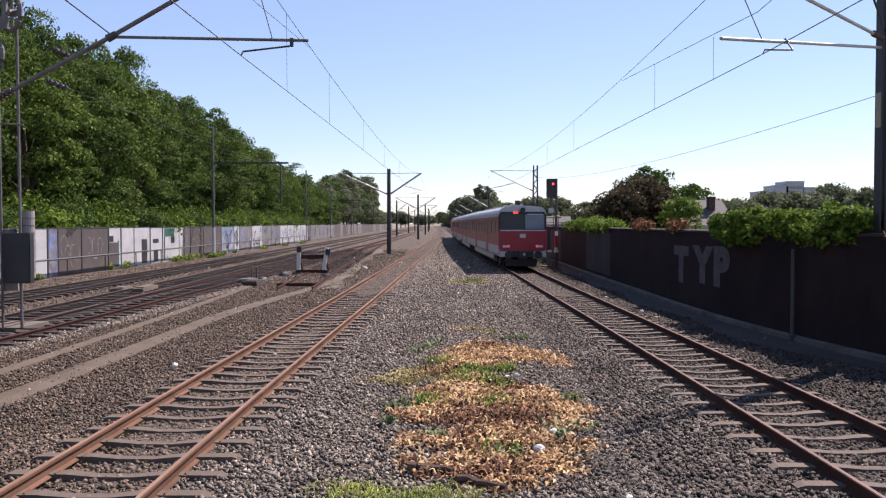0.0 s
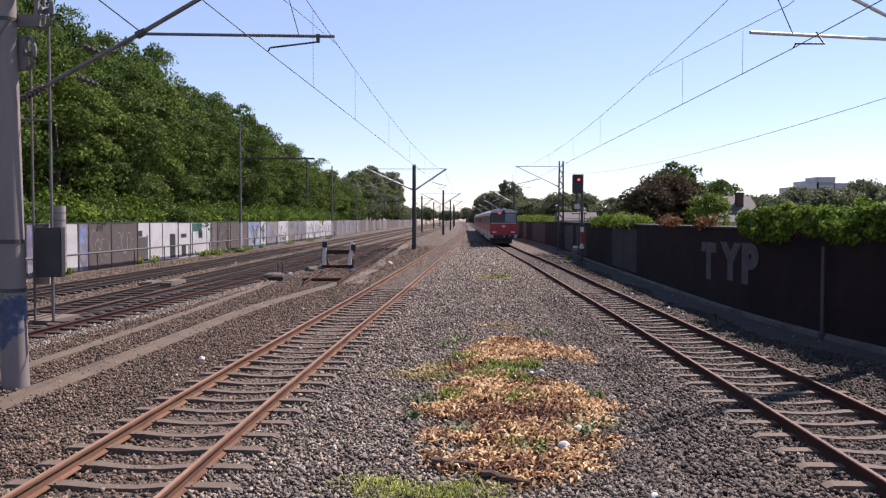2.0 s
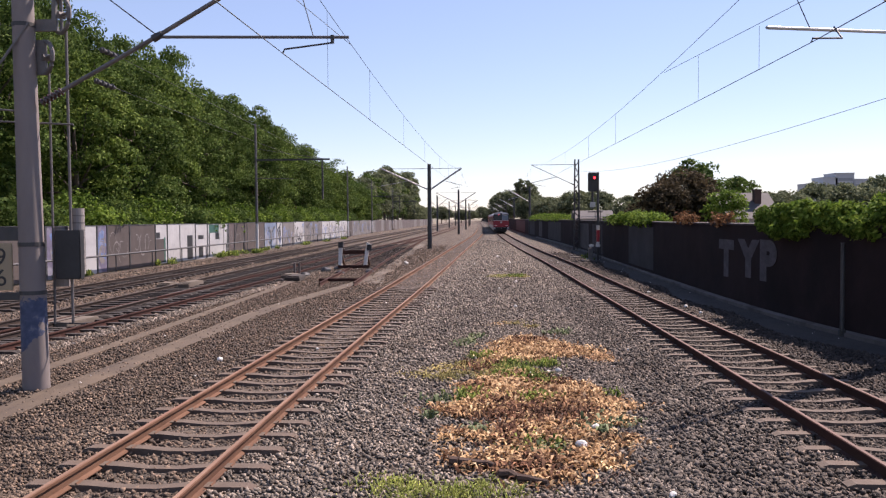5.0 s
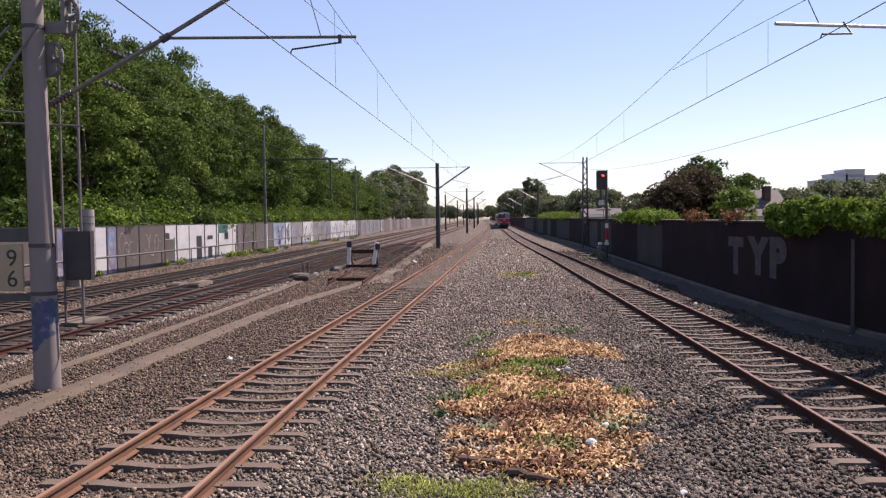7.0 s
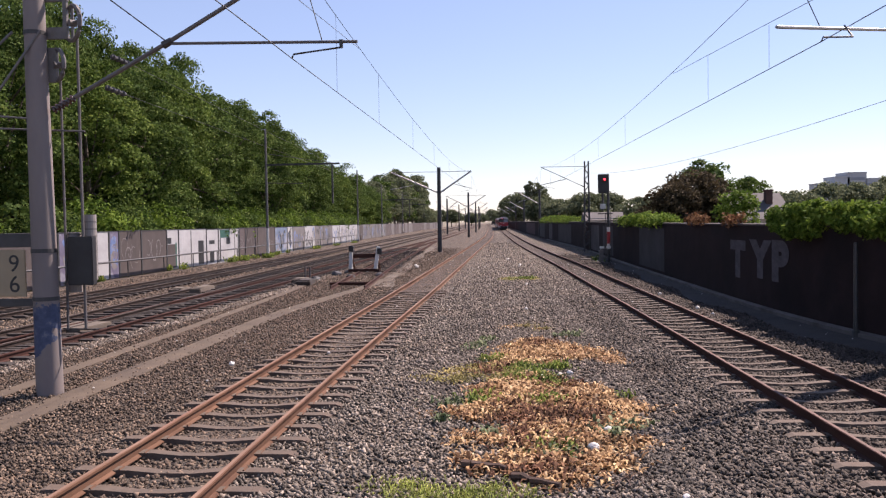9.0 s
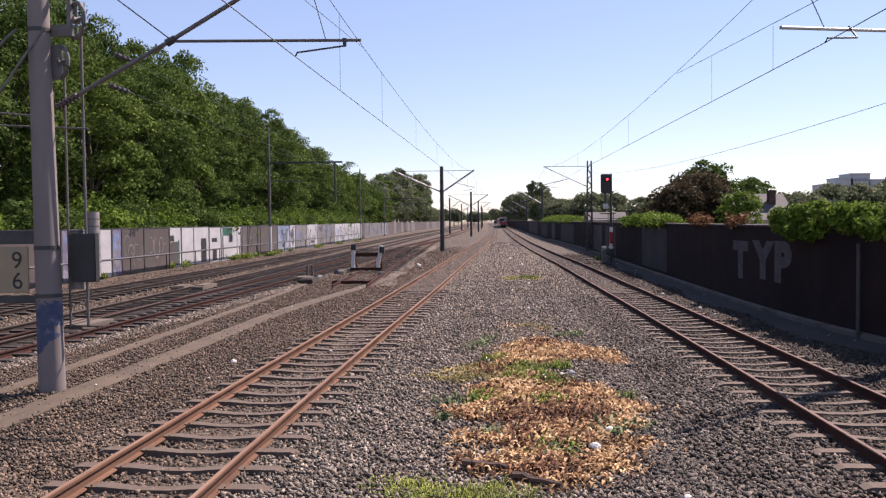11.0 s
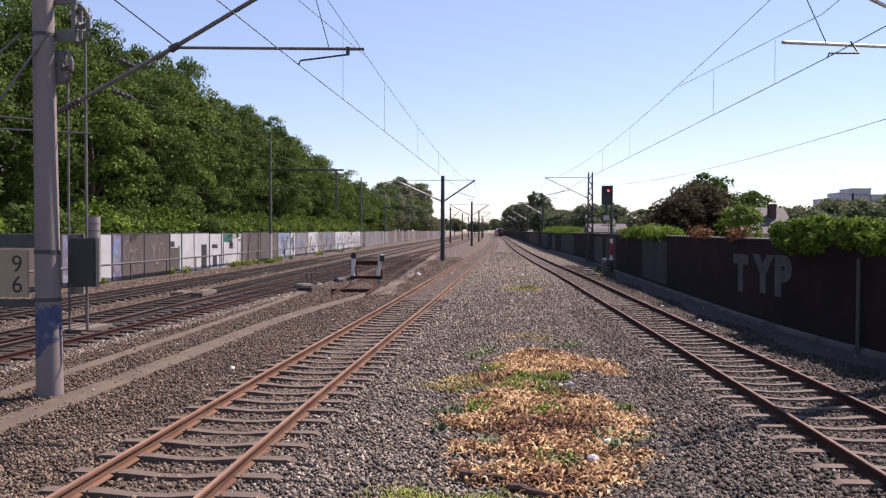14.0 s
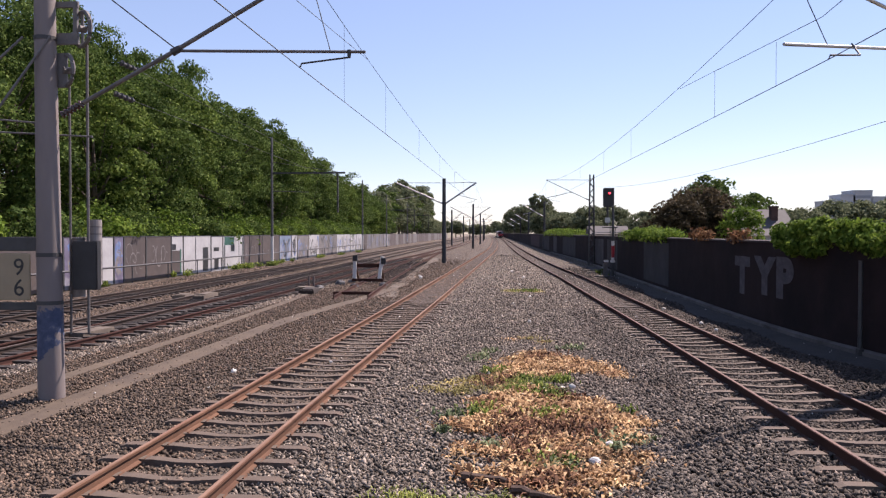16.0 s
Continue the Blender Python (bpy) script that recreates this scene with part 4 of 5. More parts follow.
DRY = [(0.85, 18.9, 0.4, 0.7), (0.35, 18.0, 0.3, 0.6), (1.3, 18.1, 0.5, 0.8), (1.8, 17.4, 0.45, 0.7), (2.2, 16.8, 0.28, 0.5), (0.4, 13.9, 0.4, 0.5), (-0.5, 12.1, 0.3, 0.4), (0.0, 12.5, 0.35, 0.6), (0.5, 12.6, 0.45, 0.8),
       (1.0, 12.9, 0.45, 0.8), (1.5, 12.9, 0.35, 0.6), (1.9, 12.35, 0.25, 0.35), (-0.5, 10.7, 0.3, 0.2), (0.05, 10.6, 0.35, 0.3), (0.55, 11.0, 0.4, 0.6), (1.05, 10.75, 0.4, 0.6), (1.6, 10.4, 0.28, 0.4),
       (-0.5, 9.55, 0.25, 0.15), (-0.1, 9.4, 0.25, 0.2), (0.3, 9.6, 0.35, 0.35), (0.5, 9.0, 0.3, 0.3), (0.8, 9.6, 0.35, 0.35), (1.2, 9.55, 0.3, 0.3), (0.4, 14.6, 0.5, 0.5), (0.2, 16.7, 0.4, 0.7), (0.7, 17.0, 0.5, 0.8), (-0.2, 13.6, 0.3, 0.4), (1.3, 13.8, 0.4, 0.4), (1.75, 11.6, 0.2, 0.5)]
weeds("dry_weeds", DRY, 21000, 0.125, 61, M_DRY, "withered orange weeds lying on the ballast", 0.6, 0.13)
weeds("fallen_leaves", DRY + [(0.55, 22.0, 0.6, 0.3), (1.1, 21.6, 0.3, 0.25)], 6500, 0.085, 68, M_DRY, "crumpled orange leaves of the withered weeds", 0.35, 0.24)
weeds("brown_weeds", [(0.85, 18.9, 0.5, 0.6), (0.5, 12.3, 0.7, 0.7), (0.9, 11.9, 0.6, 0.6), (0.2, 12.0, 0.5, 0.5), (0.4, 10.6, 0.5, 0.4), (-0.2, 15.7, 0.3, 0.5), (0.5, 9.3, 0.5, 0.4), (0.9, 14.2, 0.5, 0.4)], 5600, 0.12, 69, M_DRYDARK, "dark brown dead weeds in the middle of the patch", 0.7, 0.12)
weeds("straw_weeds", [(-1.2, 14.8, 0.5, 0.5), (-0.6, 15.1, 0.5, 0.7), (0.3, 15.6, 0.5, 0.8), (0.6, 14.2, 0.6, 0.5), (-0.2, 16.0, 0.4, 0.7), (0.9, 40.2, 1.1, 1.0), (0.9, 22.0, 0.4, 0.7)], 5000, 0.11, 62, M_DRYTAN, "straw-yellow dry grass on the ballast")
weeds("green_weeds", [(0.2, 14.8, 0.3, 0.5), (0.4, 15.7, 0.45, 0.6), (1.05, 15.9, 0.25, 0.4), (1.8, 13.95, 0.25, 0.4), (2.5, 14.8, 0.12, 0.25), (-0.2, 13.1, 0.28, 0.5), (0.65, 10.2, 0.3, 0.3), (0.8, 14.5, 0.5, 0.3), (1.1, 40.2, 0.8, 0.8), (1.5, 11.2, 0.25, 0.3), (2.0, 13.2, 0.15, 0.3), (0.0, 11.2, 0.2, 0.3), (0.3, 12.9, 0.8, 0.6), (-0.2, 16.8, 0.2, 0.5)],
      3400, 0.11, 63, M_GRASS, "sparse green weeds among the withered ones", 0.9, 0.12)
weeds("leafy_weeds", [(-0.86, 12.5, 0.2, 0.35), (-0.84, 11.6, 0.22, 0.3), (-0.23, 11.1, 0.22, 0.3), (1.5, 11.0, 0.22, 0.3), (1.85, 11.2, 0.2, 0.3), (-0.38, 19.3, 0.35, 0.5), (1.7, 20.4, 0.3, 0.4), (-0.6, 18.4, 0.15, 0.3), (0.7, 9.9, 0.25, 0.2)], 900, 0.1, 67, M_GREYGREEN, "grey-green leafy weeds at the edge of the withered ones", 0.9, 0.2)
weeds("grass_tuft", [(-0.5, 8.35, 0.6, 0.25), (-0.05, 8.4, 0.3, 0.2), (-1.05, 8.55, 0.3, 0.2)], 1700, 0.075, 64, M_TUFT, "low yellow-green grass tuft on the ballast", 1.0, 0.07)
weeds("verge_grass", [(-21.6, y, 0.35, 2.5) for y in range(40, 130, 13)] + [(-21.0, 72, 0.9, 4.0), (-21.3, 64, 0.6, 3.0)], 2200, 0.32, 65, M_GRASS, "rough green grass along the painted fence", 1.0)
weeds("signal_weeds", [(6.9, 54.6, 0.5, 0.5), (7.0, 58, 0.4, 0.8)], 70, 0.3, 66, M_GRASS, "green weeds round the signal's foot", 1.1)


def lump(name, x, y, z, sx, sy, sz, seed, material, label, category):
    bm = B()
    bmesh.ops.create_icosphere(bm, subdivisions=2, radius=0.5)
    for v in bm.verts:
        v.co *= 1 + 0.35 * noise.noise(v.co * 2.2 + Vector((seed, 0, 0)))
        v.co = Vector((v.co.x * sx, v.co.y * sy, v.co.z * sz))
    ob = tagged(part(name, bm, material), label, category)
    ob.matrix_basis = pose(x, y, z, 0, 0, seed * 37)
    return ob


for i, (x, y, s) in enumerate([(1.16, 10.1, 0.17), (1.45, 10.96, 0.15), (0.76, 14.76, 0.12), (0.35, 14.25, 0.1), (1.29, 15.11, 0.13), (1.1, 15.0, 0.1), (1.9, 8.35, 0.09), (-5.6, 16.2, 0.14), (-0.3, 16.5, 0.08), (0.85, 26.2, 0.12),
                               (1.2, 36.5, 0.14), (0.4, 33, 0.1), (6.3, 26.0, 0.16), (6.35, 24.4, 0.12), (-3.85, 17.6, 0.09), (6.1, 31, 0.14), (0.9, 45, 0.14), (1.3, 52, 0.2), (0.6, 60, 0.2), (-5.3, 51, 0.24), (-5.6, 53, 0.18)]):
    lump("pale_stone", x, y, 0.03 + s * 0.3, s, s * 0.8, s * 0.7, i, M_WHITE_STONE, "small pale stone lying on the ballast", "stone")


M_STICK = plain("weathered_brown_wood", (0.0744, 0.0438, 0.0315), 0.85, 0, 0.4, 9, 50, 0.5, dirt=(0.035, 0.0227, 0.0175))


def driftwood(x, y, rz, n, thick, seed, label):
    bm = B()
    r = random.Random(seed)
    p = Vector((-n / 2, 0, 0.05))
    for i in range(5):
        q = p + Vector((n / 5, r.uniform(-0.04, 0.04), r.uniform(-0.015, 0.015)))
        rod(bm, p, q, thick * (1 - 0.1 * i), thick * (0.9 - 0.1 * i), 7)
        p = q
    ob = tagged(part("stick", bm, M_STICK), label, "stick")
    ob.matrix_basis = pose(x, y, 0.03, 0, 0, rz)


driftwood(-0.2, 9.3, -14, 0.55, 0.06, 1, "dark piece of wood on the withered weeds")
driftwood(0.35, 8.75, -35, 0.6, 0.052, 2, "dark piece of wood on the withered weeds")
for i in range(5):
    driftwood(1.25 + 0.07 * i, 8.75 + 0.05 * i, 40 + 22 * i, 0.5, 0.009, 10 + i, "thin pale dry twig on the ballast")


# ---- overhead line ----
def insulator(bm, p, q, r, ribs=6):
    """A ribbed insulator, turned as one body about the line from p to q."""
    p, q = Vector(p), Vector(q)
    turn = (q - p).to_track_quat("Z", "Y")
    n, seg = (q - p).length, 10
    prof = [(0.5, 0.0)]
    for k in range(ribs):
        prof += [(0.5, (k + 0.15) / ribs), (1.0, (k + 0.3) / ribs), (0.7, (k + 0.75) / ribs), (0.5, (k + 0.85) / ribs)]
    prof.append((0.5, 1.0))
    rings = [[bm.verts.new(p + turn @ Vector((r * f * math.cos(2 * math.pi * s / seg), r * f * math.sin(2 * math.pi * s / seg), n * t))) for s in range(seg)] for f, t in prof]
    for a, b in zip(rings, rings[1:]):
        for s in range(seg):
            bm.faces.new((a[s], a[(s + 1) % seg], b[(s + 1) % seg], b[s]))
    bm.faces.new(rings[0][::-1])
    bm.faces.new(rings[-1])
    return bm


def ring(bm, c, r, thick, axis, seg=20):
    """A grooved wheel rim with spokes, round an axis through c."""
    c, q = Vector(c), Vector(axis).to_track_quat("Z", "Y")
    pts = [c + q @ Vector((r * math.cos(a), r * math.sin(a), 0)) for a in (2 * math.pi * i / seg for i in range(seg + 1))]
    tube(bm, pts, thick, 6)
    for i in range(4):
        rod(bm, c, pts[i * seg // 4], thick * 0.7, thick * 0.7, 6)
    rod(bm, c - q @ Vector((0, 0, 0.06)), c + q @ Vector((0, 0, 0.06)), thick * 1.6, None, 8)
    return bm


def near_mast():
    m = empty("catenary_mast", -7.95, 13.5, 0, label="round spun-concrete catenary mast with tensioning wheels and weights", category="mast", group="catenary masts")
    smooth(part("pole", rod(B(), (0, 0, -0.1), (-0.1, 0, 10.2), 0.225, 0.15, 32, False), M_MASTBLUE, m))
    for z in (1.68, 2.52, 6.3, 7.2):
        part("clamp", rod(B(), (-0.01 * z, 0, z), (-0.01 * z, 0, z + 0.07), 0.235 - 0.0074 * z, None, 24), M_DARKSTEEL, m)
    # kilometre board on the clamps
    b = part("kilometre_board", box(B(), -0.62, -0.1, 1.76, 0.62, 0.03, 0.82, bev=0.01), M_SIGNYEL, m, "pale enamel board with two black figures")
    for z, h in ((2.62, 0.24), (1.58, 0.14)):
        part("board_frame", box(B(), -0.5, -0.06, z, 0.95, 0.05, h, bev=0.01), M_DARKSTEEL, m)
    for ch, z in (("9", 2.2), ("6", 1.84)):
        c = bpy.data.curves.new("figure", "FONT")
        c.body, c.size, c.extrude = ch, 0.42, 0.002
        c.materials.append(M_BLACK)
        ob = new("figure", c)
        ob.parent = b
        ob.matrix_basis = pose(-0.62, -0.118, z, 90, 0, 0)
    # cantilever
    part("cantilever_tube", tube(B(), [(0.25, 0, 5.02), (2.29, 0, 6.1), (5.0, 0, 7.62)], 0.038, 12), M_GEAR, m)
    part("insulator", insulator(B(), (0.22, 0, 5.0), (0.62, 0, 5.21), 0.075), M_BROWNCER, m)
    part("registration_tube", tube(B(), [(2.29, 0, 6.09), (5.6, 0, 6.02)], 0.026, 10), M_GEAR, m)
    part("joint", rod(B(), (2.22, 0, 6.06), (2.38, 0, 6.14), 0.07, 0.06, 10), M_DARKSTEEL, m)
    part("steady_arm", tube(B(), [(5.32, 0, 6.02), (5.3, 0, 5.93), (4.5, 0, 5.84), (4.47, 0, 5.78)], 0.016, 8), M_DARKSTEEL, m)
    part("drop_bracket", rod(B(), (5.32, 0, 6.06), (5.32, 0, 5.92), 0.035, 0.03, 8), M_DARKSTEEL, m)
    part("stay_wire", tube(B(), [(2.29, 0, 6.12), (-0.05, 0, 7.9)], 0.012, 6), M_DARKSTEEL, m)
    part("hanger", rod(B(), (5.0, 0, 6.03), (4.6, 0, 7.5), 0.008, None, 6), M_DARKSTEEL, m)
    # tensioning gear
    part("wheel_bracket", box(box(box(B(), 0.24, 0.1, 6.9, 0.5, 0.06, 0.1), 0.24, 0.1, 6.25, 0.5, 0.06, 0.2), 0.44, 0.1, 6.35, 0.07, 0.07, 0.6), M_GEAR, m)
    part("wheel_bracket", box(B(), 0.16, 0.1, 5.5, 0.22, 0.06, 0.6), M_GEAR, m)
    part("tension_wheel", ring(B(), (0.56, 0.1, 6.52), 0.3, 0.04, (1, 1.3, 0)), M_GEAR, m)
    part("tension_wheel", ring(B(), (0.26, 0.1, 5.8), 0.27, 0.04, (1, 1.3, 0)), M_GEAR, m)
    part("weight_rod", rod(B(), (0.2, 0.3, 5.6), (0.2, 0.3, 1.12), 0.022, None, 8), M_GEAR, m)
    part("weight_rod", rod(B(), (0.53, 0.3, 6.3), (0.53, 0.3, 1.14), 0.026, None, 8), M_GEAR, m)
    for x, z0, z1 in ((0.24, 1.78, 2.86), (0.54, 2.0, 3.18)):
        s = part("tension_weight", rod(B(), (x, 0.5, z0), (x, 0.5, z1), 0.125, None, 18), M_CONCRETE, m, "round grey concrete tension weight")
        for k in range(8):
            part("weight_joint", rod(B(), (x, 0.5, z0 + 0.13 * (k + 1)), (x, 0.5, z0 + 0.13 * (k + 1) + 0.02), 0.129, None, 18), M_GEAR, s)
    part("weight_guard", box(B(), 0.54, 0.22, 1.93, 0.46, 0.16, 0.86, bev=0.015), M_BLACK, m, "dark steel guard plate")
    part("foot_bar", tube(B(), [(0.1, 0.3, 1.14), (0.75, 0.3, 1.12)], 0.014, 6), M_DARKSTEEL, m)
    for k in (0, 1):
        part("stay_tube", rod(B(), (0.1 - 0.5 * k, -0.12, 6.35), (-2.2 - 0.5 * k, -1.2, 2.3 + 1.2 * k), 0.022, None, 8), M_GEAR, m)
    for z in (5.0, 4.76):
        part("cross_bar", rod(B(), (-1.5, 0.15, z), (0.7 if z < 5 else -0.2, 0.15, z - 0.12), 0.016, None, 8), M_GEAR, m)
    for x, z in ((0.8, 6.12), (0.68, 5.55)):
        part("insulator", insulator(B(), (x, 1.0, z), (x + 0.14, 1.5, z - 0.06), 0.06, 4), M_DARKSTEEL, m)
        part("anchor_wire", rod(B(), (x + 0.14, 1.5, z - 0.06), (-1.9, 62.9, 5.6), 0.005, None, 5), M_DARKSTEEL, m)
    return m


near_mast()
slab = tagged(part("concrete_slab", box(B(), 0, 0, -0.05, 1.1, 1.6, 0.2, bev=0.02), M_PATH), "low pale concrete slab beside the rails", "slab")
slab.matrix_basis = pose(-12.0, 21.9, 0.03, 0, 0, -4)
for x, y, w, n in ((-13.2, 34.6, 0.5, 2.2), (-14.0, 34.0, 0.6, 1.2), (-9.4, 38.2, 0.7, 1.8), (-9.9, 39.3, 0.8, 1.2)):
    b = tagged(part("switch_box", box(box(B(), 0, 0, 0, w, n, 0.22, bev=0.03), 0, 0, 0.2, w * 0.8, n * 0.7, 0.06, bev=0.02), M_PATH if x < -13.1 or y > 39 else M_WOODSLEEPER), "low switch-drive box beside the rails", "switch box")
    b.matrix_basis = pose(x, y, 0.0, 0, 0, 4)


def lattice_pole(bm, z1, w0, w1, step):
    """Four angle legs with zigzag bracing."""
    z, k = 0.0, 0
    corner = lambda z, sx, sy: (sx * (w0 + (w1 - w0) * z / z1) / 2, sy * (w0 + (w1 - w0) * z / z1) / 2, z)
    for sx in (-1, 1):
        for sy in (-1, 1):
            rod(bm, corner(0, sx, sy), corner(z1, sx, sy), 0.065, 0.055, 5)
    while z + step <= z1 + 0.01:
        a, b = (-1, 1) if k % 2 else (1, -1)
        for s in (-1, 1):
            rod(bm, corner(z, a, s), corner(z + step, b, s), 0.035, None, 4)
            rod(bm, corner(z, s, a), corner(z + step, s, b), 0.035, None, 4)
        z += step
        k += 1
    return bm


def bracket(m, side, reach, hi=7.75, lo=5.75, pale=True):
    s = side
    steel = M_GALV if pale else M_DARKSTEEL
    # Pale tubes are drawn over-thick to carry the bloom of sunlit metal.
    part("cantilever_tube", rod(B(), (0.12 * s, 0, lo), (reach * s, 0, hi), 0.08 if pale else 0.028, None, 8), steel, m)
    part("top_tube", rod(B(), (0.12 * s, 0, hi - 0.02), (reach * s, 0, hi), 0.022, None, 8), M_DARKSTEEL, m)
    part("registration_tube", rod(B(), (reach * 0.42 * s, 0, lo + (hi - lo) * 0.42), (reach * 1.02 * s, 0, 6.1), 0.025, None, 8), steel, m)
    part("steady_arm", tube(B(), [(reach * 0.95 * s, 0, 6.1), (reach * 0.93 * s, 0, 5.95), (reach * 0.68 * s, 0, 5.8)], 0.016, 6), M_DARKSTEEL, m)
    part("insulator", insulator(B(), (0.14 * s, 0, lo), (0.5 * s, 0, lo + (hi - lo) * 0.1), 0.07), M_BROWNCER, m)


def concrete_mast(x, y, h, sides, label="slim grey catenary mast with cantilever brackets", top=True, steel=None):
    m = empty("catenary_mast", x, y, 0, label=label, category="mast", group="catenary masts")
    smooth(part("pole", rod(B(), (0, 0, -0.1), (0, 0, h), 0.22, 0.17, 14, False), steel or M_MASTCON, m))
    if top:
        part("transformer", rod(B(), (0, -0.2, h - 1.3), (0, -0.2, h - 0.7), 0.14, None, 10), M_DARKSTEEL, m)
    for s, reach in sides:
        bracket(m, s, reach)
    return m


concrete_mast(-5.7, 76.4, 8.15, ((1, 3.1), (-1, 4.6)), steel=M_DARKSTEEL)
concrete_mast(-5.65, 148.4, 8.3, ((1, 3.2), (-1, 4.2)), steel=M_DARKSTEEL)
concrete_mast(-6.2, 213, 8.3, ((1, 3.2), (-1, 4.2)), top=False, steel=M_DARKSTEEL)
concrete_mast(-7.2, 285, 8.3, ((1, 3.2), (-1, 4.2)), top=False, steel=M_DARKSTEEL)
concrete_mast(-8.4, 352, 8.3, ((1, 3.2), (-1, 4.2)), top=False, steel=M_DARKSTEEL)
concrete_mast(-12.0, 185, 8.3, ((1, 2.6), (-1, 2.6)), top=False, steel=M_DARKSTEEL)
concrete_mast(-12.5, 250, 8.3, ((1, 2.6), (-1, 2.6)), top=False, steel=M_DARKSTEEL)
concrete_mast(-13.5, 320, 8.3, ((1, 2.6), (-1, 2.6)), top=False, steel=M_DARKSTEEL)
for x, y in ((6.9, 137), (6.3, 203), (5.6, 268), (4.4, 335)):
    concrete_mast(x, y, 8.3, ((-1, 3.6),), "catenary mast with a sunlit cantilever beside the wall", top=False, steel=M_DARKSTEEL)


def portal_mast(x, y, h, arm, label):
    m = empty("portal_mast", x, y, 0, label=label, category="mast", group="catenary masts")
    part("pole", rod(B(), (0, 0, -0.1), (0, 0, h), 0.14, 0.1, 12), M_GEAR, m)
    part("foot_band", rod(B(), (0, 0, 0.3), (0, 0, 2.6), 0.15, 0.145, 12), M_WHITE_STONE, m, "white-painted foot")
    if arm:
        part("cross_arm", box(B(), arm / 2, 0, h - 3.4, arm, 0.12, 0.16), M_DARKSTEEL, m)
        part("drop_post", box(B(), arm - 0.7, 0, h - 7.0, 0.14, 0.14, 3.6), M_DARKSTEEL, m)
        part("top_stay", rod(B(), (0, 0, h - 2.3), (arm * 0.95, 0, h - 3.3), 0.02, None, 6), M_DARKSTEEL, m)
        part("registration_tube", rod(B(), (0, 0, h - 5.0), (arm * 0.5, 0, h - 5.1), 0.03, None, 6), M_DARKSTEEL, m)
    return m


portal_mast(-21.5, 73.0, 11.8, 6.9, "tall grey mast with a long cross arm over the far tracks")
portal_mast(-22.6, 127, 11.4, 0, "tall grey mast beside the painted fence")
portal_mast(-24.3, 165, 11.0, 6.5, "tall grey mast with a long cross arm over the far tracks")
portal_mast(-26.0, 215, 11.0, 6.5, "tall grey mast with a long cross arm over the far tracks")

# lattice mast beside the wall
lm = empty("lattice_mast", 7.9, 72.9, 0, label="dark steel lattice catenary mast beside the wall", category="mast", group="catenary masts")
part("pole", lattice_pole(B(), 8.2, 0.5, 0.34, 0.5), M_DARKSTEEL, lm)
bracket(lm, -1, 4.1, 7.75, 5.85, False)

# mast behind the wall whose bracket reaches over the right track
rm = empty("catenary_mast", 9.38, 17.35, 0, label="dark steel catenary mast rising behind the wall", category="mast", group="catenary masts")
part("pole", box(box(box(B(), 0, 0, -0.1, 0.05, 0.24, 9.6), -0.12, 0, -0.1, 0.03, 0.26, 9.6), 0.12, 0, -0.1, 0.03, 0.26, 9.6), M_BLACK, rm)
part("mast_plate", box(B(), -0.14, -0.02, 5.0, 0.012, 0.2, 0.75), M_SIGNYEL, rm, "pale plate")
part("cantilever_tube", tube(B(), [(-0.1, -0.06, 6.9), (-2.75, -2.45, 7.06), (-4.53, -3.6, 7.4)], 0.035, 10), M_GALV, rm)
part("registration_tube", tube(B(), [(-0.1, -0.06, 6.7), (-4.79, -3.75, 6.06)], 0.03, 10), M_GALV, rm)
part("steady_arm", tube(B(), [(-3.4, -3.0, 6.22), (-3.41, -3.35, 5.95), (-4.05, -3.75, 5.87), (-4.08, -3.75, 5.8)], 0.016, 8), M_DARKSTEEL, rm)
part("hanger", rod(B(), (-3.85, -3.1, 6.19), (-4.43, -3.55, 7.0), 0.008, None, 6), M_DARKSTEEL, rm)
part("insulator", insulator(B(), (-0.1, -0.06, 6.9), (-0.5, -0.42, 6.93), 0.07), M_BROWNCER, rm)
part("top_stay", tube(B(), [(0, 0, 7.05), (-1.9, -1.7, 9.2)], 0.025, 8), M_DARKSTEEL, rm)


def overhead(label, xs, ys, droppers, zc=5.8, zm=7.65, sag=0.85, stitch=None, tops=None):
    """Contact and messenger wires over one track from support to support, with droppers."""
    t = tagged(new("overhead_line"), label, "overhead line", "overhead lines")
    mess = []
    for i in range(len(ys) - 1):
        n = 14 if ys[i] < 80 else 6
        P = lambda s: (xs[i] + (xs[i + 1] - xs[i]) * s, ys[i] + (ys[i + 1] - ys[i]) * s)
        Z = lambda s: zm - 4 * sag * s * (1 - s)
        mess += [(*P(k / n), Z(k / n)) for k in range(n)]
        for s in droppers:
            if ys[i + 1] < 160:
                part("dropper", rod(B(), (*P(s), zc), (*P(s), (tops or {}).get((i, s), Z(s))), 0.0038, None, 4), M_WIRE, t)
    mess.append((xs[-1], ys[-1], zm))
    part("contact_wire", tube(B(), [(x, y, zc) for x, y in zip(xs, ys)], 0.008, 5), M_WIRE, t)
    part("messenger_wire", tube(B(), mess, 0.0068, 5), M_WIRE, t)
    if stitch:
        part("stitch_wire", tube(B(), stitch, 0.006, 5), M_WIRE, t)
    return t


